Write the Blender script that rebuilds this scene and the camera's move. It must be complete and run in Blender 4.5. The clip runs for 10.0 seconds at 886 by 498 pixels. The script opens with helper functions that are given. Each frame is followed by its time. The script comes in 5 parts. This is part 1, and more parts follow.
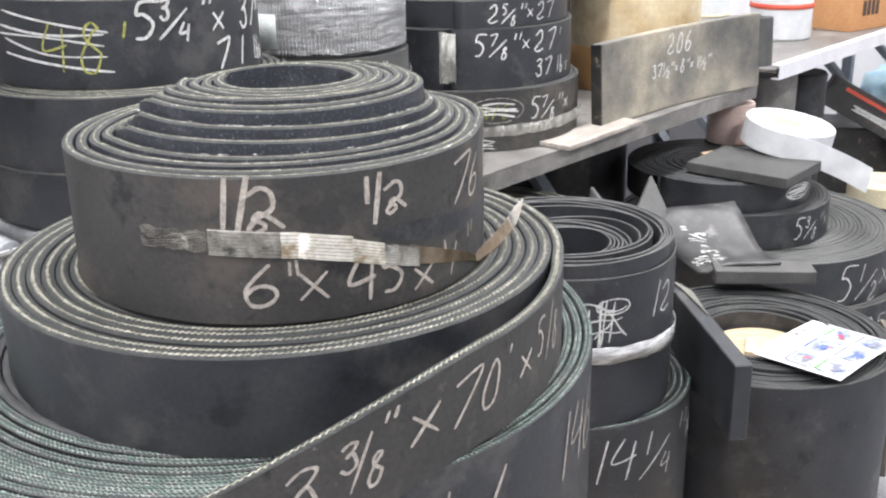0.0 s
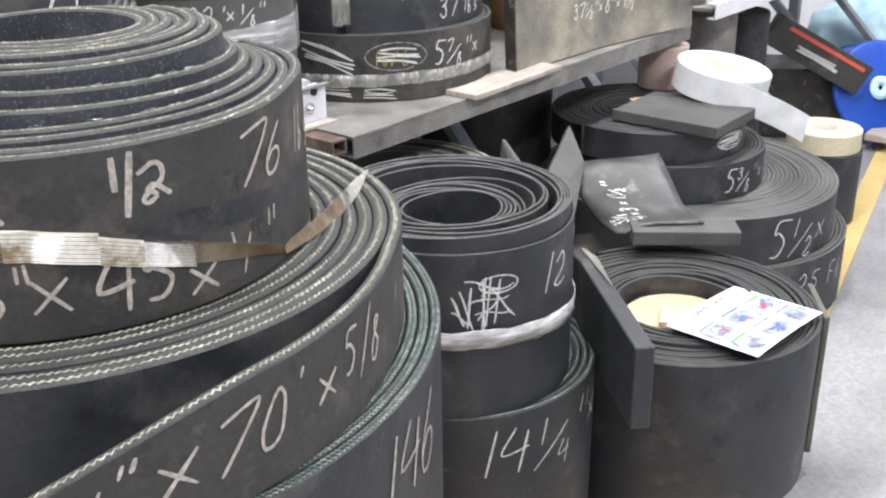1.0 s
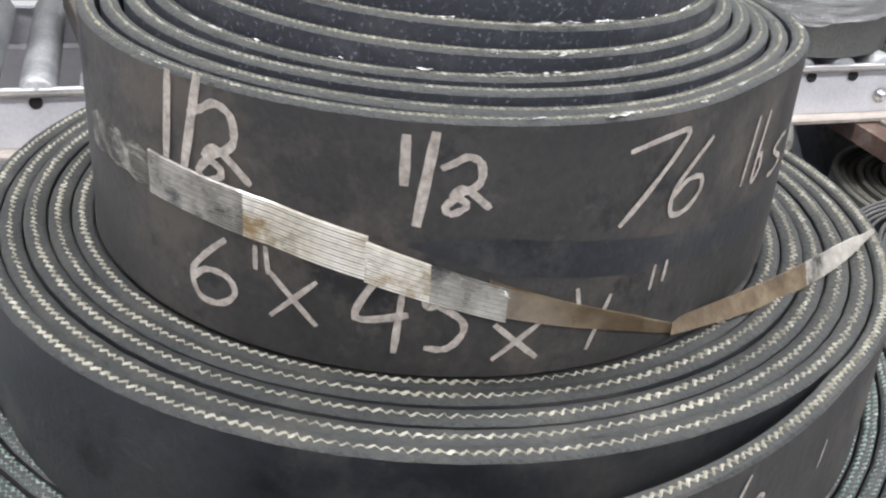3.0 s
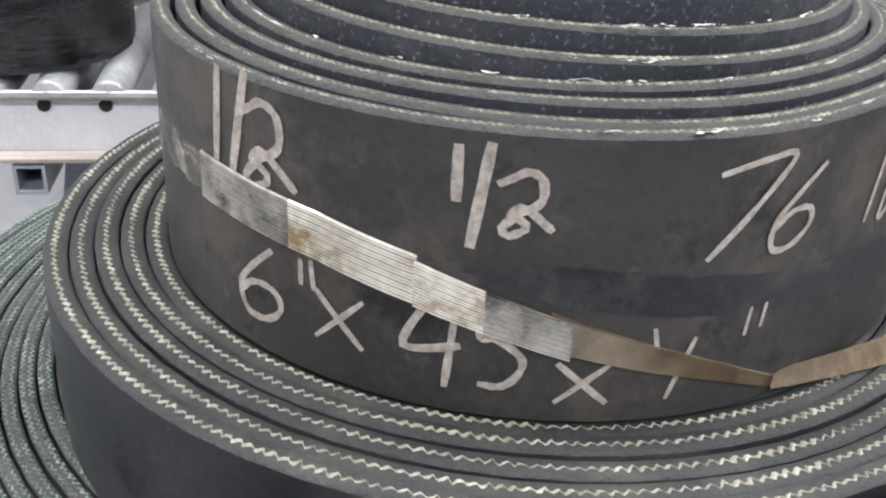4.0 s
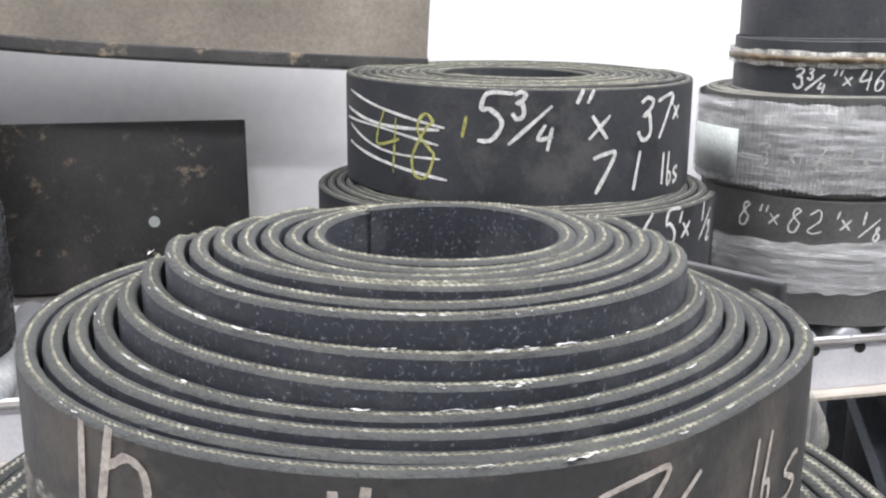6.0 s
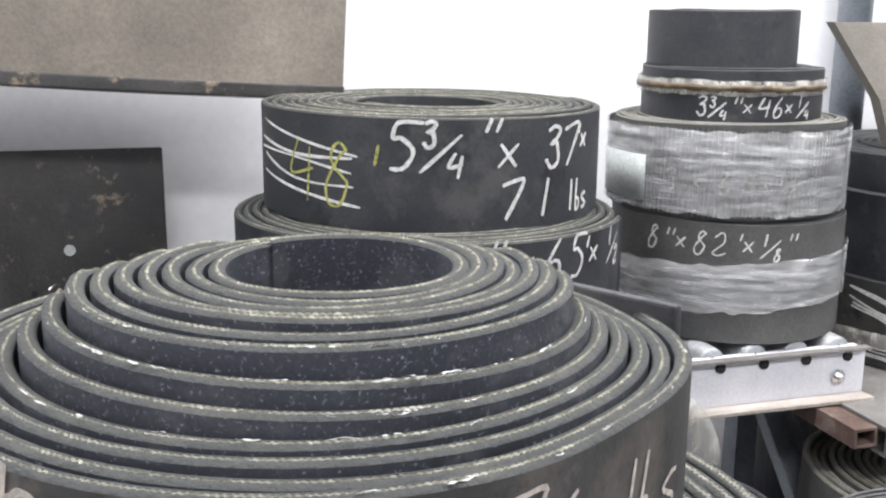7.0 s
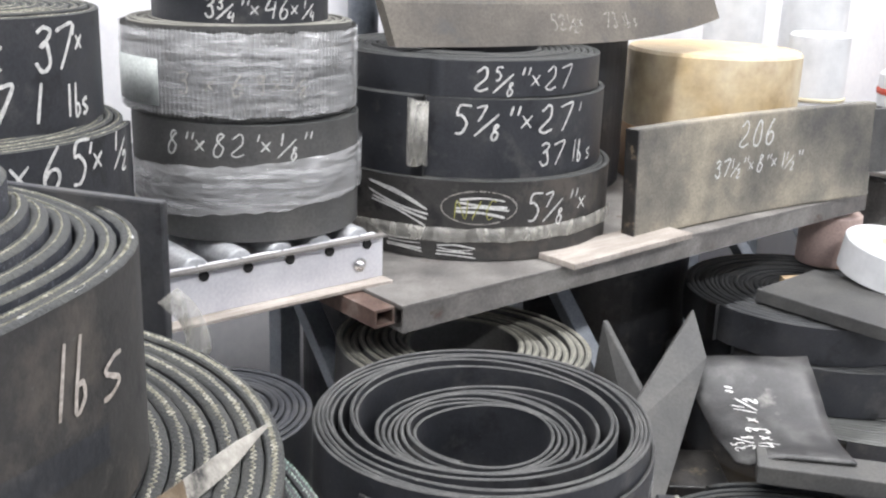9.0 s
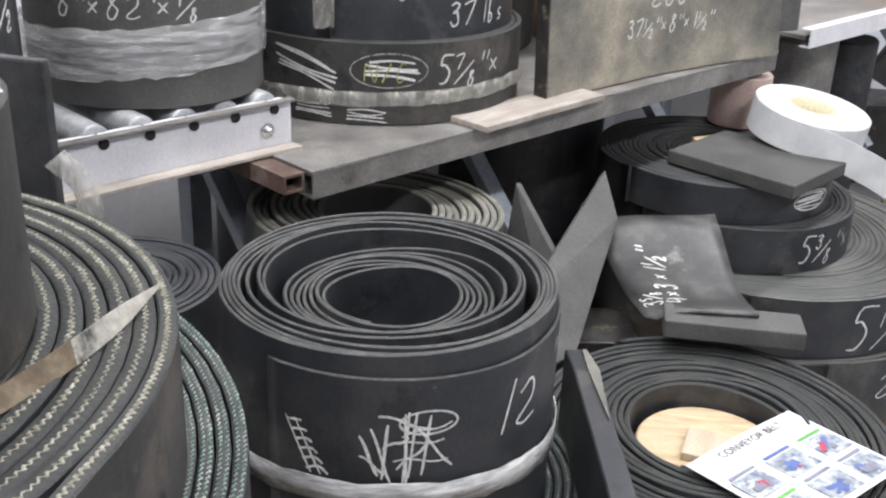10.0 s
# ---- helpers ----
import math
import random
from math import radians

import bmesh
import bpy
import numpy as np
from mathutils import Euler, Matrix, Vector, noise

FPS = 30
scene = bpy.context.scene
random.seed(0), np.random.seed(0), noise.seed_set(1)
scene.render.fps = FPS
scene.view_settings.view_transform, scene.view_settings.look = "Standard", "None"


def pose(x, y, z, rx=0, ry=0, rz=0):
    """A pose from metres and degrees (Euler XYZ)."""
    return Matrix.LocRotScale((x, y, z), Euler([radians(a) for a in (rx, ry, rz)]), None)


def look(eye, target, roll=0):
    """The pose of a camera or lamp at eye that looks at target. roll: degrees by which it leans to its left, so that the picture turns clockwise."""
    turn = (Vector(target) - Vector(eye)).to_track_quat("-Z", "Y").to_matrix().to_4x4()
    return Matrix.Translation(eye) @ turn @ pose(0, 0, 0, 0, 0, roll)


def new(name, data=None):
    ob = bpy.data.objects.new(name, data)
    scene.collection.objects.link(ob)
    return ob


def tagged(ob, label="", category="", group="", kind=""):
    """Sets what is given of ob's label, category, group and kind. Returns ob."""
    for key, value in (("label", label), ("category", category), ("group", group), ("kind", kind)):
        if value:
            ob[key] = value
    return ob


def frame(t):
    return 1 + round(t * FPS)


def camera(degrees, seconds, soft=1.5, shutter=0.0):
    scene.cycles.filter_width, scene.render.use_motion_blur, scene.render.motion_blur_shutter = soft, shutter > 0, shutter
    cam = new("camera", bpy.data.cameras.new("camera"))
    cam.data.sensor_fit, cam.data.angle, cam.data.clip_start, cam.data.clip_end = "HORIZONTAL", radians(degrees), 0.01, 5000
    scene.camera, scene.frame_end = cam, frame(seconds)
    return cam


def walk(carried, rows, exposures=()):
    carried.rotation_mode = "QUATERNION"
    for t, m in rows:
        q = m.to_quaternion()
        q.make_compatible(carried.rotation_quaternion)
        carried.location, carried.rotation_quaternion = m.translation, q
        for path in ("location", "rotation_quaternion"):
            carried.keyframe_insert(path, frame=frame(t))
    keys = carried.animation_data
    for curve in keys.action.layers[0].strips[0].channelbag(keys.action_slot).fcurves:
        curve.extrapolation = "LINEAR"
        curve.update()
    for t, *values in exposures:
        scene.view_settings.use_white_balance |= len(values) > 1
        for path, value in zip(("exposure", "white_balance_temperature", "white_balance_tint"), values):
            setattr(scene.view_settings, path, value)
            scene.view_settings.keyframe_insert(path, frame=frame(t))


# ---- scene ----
cam = camera(46.0, 10.0, soft=2.2)
PATH = [
    (0, (0.0934, -0.0643, 1.3878), (0.0247, 1.3459, 0.8813), -1.05),
    (0.5, (0.2014, 0.0391, 1.3690), (0.2234, 1.4360, 0.8231), -0.00),
    (1, (0.2346, 0.1567, 1.3571), (0.2174, 1.5361, 0.7681), -0.78),
    (1.5, (0.1635, 0.2732, 1.3371), (0.1724, 1.6437, 0.7273), 2.69),
    (2, (0.2778, 0.4360, 1.3159), (-0.2179, 1.6866, 0.6524), 4.84),
    (2.5, (0.2405, 0.4272, 1.3129), (-0.3968, 1.5906, 0.6127), 2.62),
    (2.7, (0.2446, 0.4662, 1.3112), (-0.4230, 1.6103, 0.6075), 3.31),
    (3.8, (0.2606, 0.5837, 1.2842), (-0.6175, 1.5753, 0.5803), 3.68),
    (4, (0.2602, 0.6000, 1.2822), (-0.6487, 1.5699, 0.5870), 2.83),
    (4.5, (0.2461, 0.6297, 1.2945), (-0.6823, 1.6274, 0.6678), 2.21),
    (5, (0.2548, 0.6218, 1.3100), (-0.6751, 1.6893, 0.8140), 1.38),
    (5.5, (0.2562, 0.6201, 1.3139), (-0.6580, 1.7419, 0.9191), 0.89),
    (6.8, (0.2819, 0.6163, 1.3328), (-0.5634, 1.8086, 0.9910), 0.26),
    (7, (0.2915, 0.6149, 1.3333), (-0.5254, 1.8282, 1.0011), 0.56),
    (7.5, (0.3222, 0.6212, 1.3313), (-0.3351, 1.9241, 0.9843), 1.10),
    (8, (0.3356, 0.6312, 1.3288), (-0.1596, 1.9991, 0.9634), 1.90),
    (8.5, (0.3570, 0.6351, 1.3253), (-0.0201, 2.0387, 0.9543), 2.00),
    (9, (0.3771, 0.6371, 1.3149), (0.1182, 2.0498, 0.8823), 1.97),
    (9.5, (0.3953, 0.6478, 1.2972), (0.2186, 2.0384, 0.7634), 1.33),
    (10, (0.3973, 0.6470, 1.2982), (0.2612, 2.0150, 0.6982), 2.37),
]
EXPOSURES = [(0.0, 0.4), (1.5, 0.28), (4.5, 0.1), (5.5, 0.2), (8.0, 0.22), (9.0, 0.18), (9.5, 0.14), (10.0, -0.05)]
walk(cam, [(t, look(eye, target, roll)) for t, eye, target, roll in PATH], EXPOSURES)

# ---- light ----
# The bench runs along a wall; its own frame has x along the bench, y towards the wall.
HALL = pose(-0.043, 2.308, 0, 0, 0, 50.95)
BENCH = pose(-0.043, 2.308, 0.018, 0, 0, 50.95)
ROOM_X, ROOM_Y, ROOM_H = (-4.5, 7.5), (-5.5, 0.64), 3.6

world = bpy.data.worlds.new("world")
scene.world = world
world.use_nodes = True
world.node_tree.nodes["Background"].inputs[0].default_value = (0.75, 0.85, 1.0, 1)
world.node_tree.nodes["Background"].inputs[1].default_value = 0.4


def area_light(name, m, sx, sy, watts, colour):
    data = bpy.data.lights.new(name, "AREA")
    data.shape, data.size, data.size_y, data.energy, data.color = "RECTANGLE", sx, sy, watts, colour
    ob = new(name, data)
    ob.matrix_world = m
    return ob


# ceiling lamps out of view, added to light the bench and the wall
UNSEEN_LAMPS = [(-2.2, -0.42), (0.0, -0.42), (2.5, -0.42), (-1.6, -3.0), (1.1, -3.0), (3.8, -3.0)]
LAMP_WATTS, GATEWAY_FILL_WATTS = 68, 150
for lx, ly in UNSEEN_LAMPS:
    area_light("unseen_tube_light", HALL @ pose(lx, ly, ROOM_H - 0.16), 1.4, 0.25, LAMP_WATTS, (0.98, 0.975, 1.0))
# added daylight fill, as through an unseen gateway on the hall's far side
area_light("added_gateway_light", HALL @ pose(1.0, ROOM_Y[0] + 0.1, 1.6, -90, 0, 0), 4.0, 2.8, GATEWAY_FILL_WATTS, (0.84, 0.92, 1.0))

# ---- materials ----


def material(name, colours, scale=8.0, rough=(0.5, 0.7), metal=0.0, bump=0.15, fine=180.0, spots=None, stretch=(1, 1, 1), alpha=None, transmission=0.0, coat=0.0):
    """Colours blend by a broad noise, broken by a fine one; spots: (colour, threshold, scale)."""
    m = bpy.data.materials.new(name)
    m.use_nodes = True
    nt = m.node_tree
    n, link = nt.nodes, nt.links.new
    bsdf = n["Principled BSDF"]
    tc, mp = n.new("ShaderNodeTexCoord"), n.new("ShaderNodeMapping")
    link(tc.outputs["Object"], mp.inputs[0])
    mp.inputs["Scale"].default_value = stretch
    rnd = n.new("ShaderNodeObjectInfo")
    shift = n.new("ShaderNodeVectorMath")
    shift.operation = "MULTIPLY"
    link(rnd.outputs["Random"], shift.inputs[0])
    shift.inputs[1].default_value = (7, 5, 9)
    link(shift.outputs[0], mp.inputs["Location"])

    def noise_node(s, detail=6, rough_=0.6):
        t = n.new("ShaderNodeTexNoise")
        t.inputs["Scale"].default_value, t.inputs["Detail"].default_value, t.inputs["Roughness"].default_value = s, detail, rough_
        link(mp.outputs[0], t.inputs["Vector"])
        return t

    broad, small = noise_node(scale), noise_node(fine, 4)
    ramp = n.new("ShaderNodeValToRGB")
    ramp.color_ramp.elements.remove(ramp.color_ramp.elements[1])
    for i, c in enumerate(colours):
        pos = 0.32 + 0.36 * i / max(1, len(colours) - 1)
        e = ramp.color_ramp.elements[0] if i == 0 else ramp.color_ramp.elements.new(pos)
        e.position, e.color = pos, (*c, 1)
    link(broad.outputs["Fac"], ramp.inputs[0])
    mix = n.new("ShaderNodeMix")
    mix.data_type, mix.blend_type = "RGBA", "OVERLAY"
    mix.inputs["Factor"].default_value = 0.45
    link(ramp.outputs[0], mix.inputs["A"])
    link(small.outputs["Fac"], mix.inputs["B"])
    colour = mix.outputs["Result"]
    for c, threshold, s in spots or ():
        sp, rm, mx = noise_node(s, 8, 0.7), n.new("ShaderNodeMapRange"), n.new("ShaderNodeMix")
        link(sp.outputs["Fac"], rm.inputs["Value"])
        rm.inputs["From Min"].default_value, rm.inputs["From Max"].default_value = threshold, threshold + 0.09
        mx.data_type = "RGBA"
        link(rm.outputs[0], mx.inputs["Factor"])
        link(colour, mx.inputs["A"])
        mx.inputs["B"].default_value = (*c, 1)
        colour = mx.outputs["Result"]
    link(colour, bsdf.inputs["Base Color"])
    rr = n.new("ShaderNodeMapRange")
    link(broad.outputs["Fac"], rr.inputs["Value"])
    rr.inputs["From Min"].default_value, rr.inputs["From Max"].default_value = 0.3, 0.7
    rr.inputs["To Min"].default_value, rr.inputs["To Max"].default_value = rough
    link(rr.outputs[0], bsdf.inputs["Roughness"])
    bsdf.inputs["Metallic"].default_value = metal
    bsdf.inputs["Coat Weight"].default_value = coat
    if bump:
        b = n.new("ShaderNodeBump")
        b.inputs["Strength"].default_value, b.inputs["Distance"].default_value = bump, 0.004
        link(small.outputs["Fac"], b.inputs["Height"])
        link(b.outputs[0], bsdf.inputs["Normal"])
    if alpha:
        # alpha: (lowest, highest, scale, stretch) of a streaky cover
        mp2 = n.new("ShaderNodeMapping")
        link(tc.outputs["Object"], mp2.inputs[0])
        mp2.inputs["Scale"].default_value = alpha[3]
        t = n.new("ShaderNodeTexNoise")
        t.inputs["Scale"].default_value, t.inputs["Detail"].default_value, t.inputs["Roughness"].default_value = alpha[2], 8, 0.7
        link(mp2.outputs[0], t.inputs["Vector"])
        ar = n.new("ShaderNodeMapRange")
        ar.inputs["From Min"].default_value, ar.inputs["From Max"].default_value = 0.4, 0.68
        ar.inputs["To Min"].default_value, ar.inputs["To Max"].default_value = alpha[:2]
        link(t.outputs["Fac"], ar.inputs["Value"])
        link(ar.outputs[0], bsdf.inputs["Alpha"])
    return m


M_BLACK = material("black_rubber", [(0.016, 0.018, 0.022), (0.025, 0.027, 0.032), (0.04, 0.041, 0.043)], 9, (0.42, 0.62), spots=[((0.062, 0.061, 0.06), 0.55, 6), ((0.01, 0.011, 0.013), 0.57, 11), ((0.11, 0.11, 0.11), 0.65, 70), ((0.13, 0.128, 0.125), 0.67, 28)])
M_BROWN = material("dusty_brown_rubber", [(0.025, 0.0245, 0.024), (0.037, 0.0355, 0.034), (0.055, 0.052, 0.049)], 7, (0.48, 0.72), spots=[((0.08, 0.07, 0.06), 0.55, 6), ((0.014, 0.014, 0.015), 0.57, 14), ((0.07, 0.066, 0.06), 0.6, 30), ((0.17, 0.16, 0.15), 0.66, 60)])
M_SPECKLED = material("chalk_specked_rubber", [(0.018, 0.021, 0.028), (0.03, 0.033, 0.043)], 10, (0.5, 0.7), fine=300, spots=[((0.05, 0.053, 0.062), 0.53, 22), ((0.2, 0.215, 0.25), 0.575, 330)])
M_GREY = material("dusty_grey_rubber", [(0.05, 0.05, 0.05), (0.07, 0.07, 0.068), (0.095, 0.093, 0.088)], 9, (0.6, 0.8))
M_EDGE = material("cut_rubber_edge", [(0.019, 0.021, 0.021), (0.031, 0.033, 0.032), (0.055, 0.056, 0.051)], 22, (0.6, 0.85), bump=0.6, fine=260, spots=[((0.13, 0.13, 0.12), 0.66, 300)])
M_EDGE_SHINY = material("shiny_grey_edge", [(0.06, 0.063, 0.06), (0.085, 0.088, 0.083), (0.125, 0.127, 0.12)], 7, (0.35, 0.55), bump=0.3, spots=[((0.3, 0.3, 0.29), 0.68, 16)])
M_EDGE_PALE = material("pale_cut_edge", [(0.11, 0.11, 0.095), (0.16, 0.157, 0.135), (0.22, 0.215, 0.185)], 14, (0.6, 0.85), bump=0.3)
M_EDGE_PLAIN = material("scuffed_cut_edge", [(0.032, 0.033, 0.033), (0.052, 0.053, 0.052), (0.085, 0.085, 0.082)], 30, (0.55, 0.8), bump=0.4, fine=240, spots=[((0.2, 0.2, 0.19), 0.64, 120)])
M_EDGE_DARK = material("dark_cut_edge", [(0.026, 0.028, 0.03), (0.04, 0.042, 0.044), (0.07, 0.07, 0.069)], 14, (0.5, 0.75), bump=0.25)
M_CORD = material("frayed_fabric_cord", [(0.2, 0.195, 0.15), (0.38, 0.365, 0.29), (0.56, 0.54, 0.46)], 90, (0.8, 0.95), bump=0.6, fine=500)
M_CORD_GREY = material("grey_fabric_cord", [(0.11, 0.108, 0.08), (0.25, 0.243, 0.185), (0.5, 0.485, 0.39)], 120, (0.8, 0.95), bump=0.6, fine=500)
M_CORD_GREEN = material("green_fabric_cord", [(0.13, 0.22, 0.18), (0.28, 0.38, 0.32), (0.54, 0.58, 0.52)], 60, (0.8, 0.95), bump=0.6, fine=500)
M_CHALK = material("chalk", [(0.42, 0.37, 0.32), (0.56, 0.51, 0.46)], 60, (0.85, 0.95), alpha=(0.95, 0.55, 220, (1, 1, 1)))
M_CHALK_PALE = material("pale_chalk", [(0.62, 0.62, 0.6), (0.78, 0.78, 0.75)], 60, (0.85, 0.95), alpha=(0.95, 0.5, 220, (1, 1, 1)))
M_CHALK_FAINT = material("rubbed_chalk", [(0.4, 0.38, 0.34), (0.5, 0.48, 0.44)], 60, (0.85, 0.95), alpha=(0.7, 0.1, 150, (1, 1, 1)))
M_CHALK_YELLOW = material("yellow_chalk", [(0.42, 0.42, 0.1), (0.5, 0.5, 0.16)], 60, (0.85, 0.95), alpha=(0.9, 0.35, 200, (1, 1, 1)))
M_FLAKE = material("white_flakes", [(0.35, 0.35, 0.34), (0.5, 0.5, 0.49)], 90, (0.8, 0.9))
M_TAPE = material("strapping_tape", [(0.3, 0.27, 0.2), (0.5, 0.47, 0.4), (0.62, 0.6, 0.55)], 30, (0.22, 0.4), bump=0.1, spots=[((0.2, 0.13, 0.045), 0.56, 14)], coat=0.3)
M_TAPE_GREY = material("grey_strapping_tape", [(0.09, 0.085, 0.075), (0.2, 0.19, 0.165), (0.4, 0.38, 0.34)], 26, (0.2, 0.4), bump=0.2, spots=[((0.02, 0.02, 0.02), 0.56, 20)], coat=0.3)
M_TAPE_FRAY = material("frayed_clear_tape", [(0.07, 0.065, 0.055), (0.2, 0.19, 0.165), (0.42, 0.4, 0.36)], 60, (0.15, 0.35), bump=0.3, alpha=(0.1, 0.85, 90, (1, 1, 2)))
M_TAPE_BROWN = material("brown_stained_tape", [(0.045, 0.03, 0.014), (0.1, 0.068, 0.036), (0.2, 0.16, 0.105)], 30, (0.3, 0.5), bump=0.15)
M_TAPE_CLEAR = material("clear_tape", [(0.4, 0.39, 0.35), (0.5, 0.49, 0.45)], 30, (0.15, 0.3), alpha=(0.15, 0.8, 14, (3, 3, 1)))
M_WRAP = material("stretch_wrap", [(0.5, 0.505, 0.51), (0.68, 0.685, 0.69)], 40, (0.08, 0.22), bump=0.5, fine=38, stretch=(1, 1, 3), alpha=(0.1, 0.55, 26, (0.4, 0.4, 4)))
M_BAND = material("silver_wrap_band", [(0.2, 0.2, 0.2), (0.42, 0.42, 0.42), (0.7, 0.7, 0.69)], 14, (0.15, 0.35), bump=0.5, fine=60, stretch=(1, 1, 5), coat=0.3)
M_BLACK_FILM = material("creased_black_film", [(0.01, 0.011, 0.012), (0.02, 0.021, 0.023)], 20, (0.16, 0.34), bump=1.0, fine=34, stretch=(0.6, 0.6, 3), spots=[((0.07, 0.07, 0.075), 0.62, 40)])
M_LABEL = material("paper_label", [(0.4, 0.43, 0.41), (0.5, 0.53, 0.51)], 20, (0.6, 0.7))
M_WALL = material("white_painted_wall", [(0.78, 0.78, 0.81), (0.84, 0.84, 0.86), (0.87, 0.87, 0.88)], 2.0, (0.6, 0.75), bump=0.08, fine=60, spots=[((0.5, 0.5, 0.5), 0.74, 9)])
M_FLOOR = material("worn_concrete", [(0.16, 0.16, 0.17), (0.225, 0.225, 0.232), (0.3, 0.3, 0.305)], 2.5, (0.25, 0.5), bump=0.12, fine=70, spots=[((0.2, 0.2, 0.2), 0.64, 5)])
M_YELLOW = material("worn_yellow_paint", [(0.45, 0.34, 0.12), (0.56, 0.43, 0.18)], 5, (0.4, 0.6), spots=[((0.42, 0.4, 0.34), 0.62, 12)])
M_STEEL = material("grimy_steel", [(0.13, 0.125, 0.12), (0.2, 0.19, 0.18), (0.3, 0.29, 0.27)], 9, (0.4, 0.6), metal=0.25, bump=0.2, spots=[((0.1, 0.07, 0.055), 0.62, 16)])
M_RUST = material("rusty_steel", [(0.06, 0.035, 0.028), (0.11, 0.07, 0.055), (0.19, 0.15, 0.13)], 18, (0.6, 0.85), bump=0.4)
M_PAINT = material("grey_painted_steel", [(0.23, 0.26, 0.3), (0.3, 0.33, 0.37), (0.36, 0.39, 0.42)], 12, (0.35, 0.5), spots=[((0.13, 0.12, 0.12), 0.66, 30)])
M_WHITE_STEEL = material("white_painted_steel", [(0.62, 0.62, 0.66), (0.74, 0.74, 0.77)], 10, (0.35, 0.5), bump=0.08, spots=[((0.4, 0.32, 0.25), 0.68, 22)])
M_ROLLER = material("galvanised_roller", [(0.24, 0.25, 0.26), (0.34, 0.35, 0.36), (0.44, 0.44, 0.45)], 16, (0.38, 0.55), metal=0.45, bump=0.08)
M_CHROME = material("bright_metal", [(0.6, 0.6, 0.6), (0.75, 0.75, 0.75)], 30, (0.2, 0.35), metal=0.8)
M_SLAB = material("dusty_slab_rubber", [(0.064, 0.058, 0.051), (0.1, 0.09, 0.077), (0.15, 0.133, 0.112)], 5, (0.65, 0.85), bump=0.2, spots=[((0.07, 0.068, 0.066), 0.58, 7), ((0.36, 0.32, 0.25), 0.67, 9)])
M_SLAB_DARK = material("stained_black_slab", [(0.012, 0.012, 0.013), (0.025, 0.024, 0.023), (0.05, 0.046, 0.042)], 6, (0.3, 0.55), bump=0.2, spots=[((0.05, 0.046, 0.042), 0.55, 8), ((0.2, 0.16, 0.11), 0.59, 26)])
M_SLAB_BROWN = material("brown_slab", [(0.105, 0.092, 0.075), (0.155, 0.137, 0.112), (0.22, 0.195, 0.16)], 4, (0.6, 0.8), spots=[((0.09, 0.075, 0.065), 0.62, 7)])
M_SLAB_TAN = material("clay_stained_slab", [(0.085, 0.083, 0.077), (0.21, 0.195, 0.16), (0.42, 0.37, 0.28)], 4, (0.65, 0.85), bump=0.15, spots=[((0.09, 0.09, 0.088), 0.6, 11)])
M_WOOD = material("pale_wood", [(0.4, 0.29, 0.16), (0.5, 0.38, 0.24), (0.58, 0.46, 0.31)], 12, (0.55, 0.7), stretch=(1, 7, 1))
M_PLANK_PALE = material("weathered_pale_board", [(0.4, 0.33, 0.24), (0.48, 0.4, 0.3), (0.54, 0.46, 0.36)], 9, (0.6, 0.75), stretch=(6, 1, 1), spots=[((0.2, 0.14, 0.09), 0.68, 16)])
M_PLANK = material("dusty_plank", [(0.26, 0.23, 0.2), (0.34, 0.305, 0.27), (0.44, 0.4, 0.36)], 9, (0.7, 0.85), stretch=(1, 5, 1))
M_SHEET = material("worn_black_sheet", [(0.016, 0.016, 0.017), (0.045, 0.045, 0.045), (0.11, 0.11, 0.107)], 11, (0.3, 0.55), bump=0.2, spots=[((0.16, 0.155, 0.145), 0.62, 12)])
M_TAPE_GAP = material("tape_thread_gap", [(0.1, 0.09, 0.07), (0.2, 0.185, 0.15)], 30, (0.4, 0.6))
M_PAPER = material("white_paper", [(0.6, 0.62, 0.64), (0.66, 0.67, 0.69)], 12, (0.5, 0.6), bump=0.0)
M_TAN = material("yellowed_roll", [(0.48, 0.35, 0.18), (0.58, 0.48, 0.32), (0.64, 0.59, 0.48)], 2.4, (0.5, 0.7), bump=0.04, fine=30)
M_TAN_DARK = material("brown_roll", [(0.36, 0.2, 0.08), (0.45, 0.27, 0.12)], 5, (0.5, 0.7))
M_WHITE = material("white_plastic", [(0.56, 0.57, 0.58), (0.66, 0.67, 0.68)], 9, (0.3, 0.45), bump=0.03, fine=14)
M_CREAM = material("cream_foam", [(0.52, 0.46, 0.31), (0.6, 0.55, 0.4)], 9, (0.5, 0.7))
M_PINK = material("pinkish_roll", [(0.5, 0.37, 0.33), (0.6, 0.47, 0.42)], 8, (0.5, 0.7), spots=[((0.42, 0.25, 0.18), 0.6, 9)])
M_ORANGE = material("cardboard_orange", [(0.45, 0.22, 0.09), (0.55, 0.29, 0.13)], 8, (0.6, 0.8))
M_INK = material("dark_print", [(0.05, 0.03, 0.02), (0.08, 0.05, 0.04)], 20, (0.6, 0.8))
M_BLUE = material("blue_plastic", [(0.005, 0.05, 0.36), (0.01, 0.08, 0.48)], 5, (0.3, 0.5), bump=0.05)
M_FILM = material("pale_blue_film", [(0.36, 0.6, 0.74), (0.5, 0.72, 0.84), (0.66, 0.82, 0.9)], 6, (0.25, 0.5), bump=0.4, fine=20)
M_RED = material("red_stripe", [(0.5, 0.06, 0.035), (0.6, 0.1, 0.06)], 12, (0.5, 0.7))
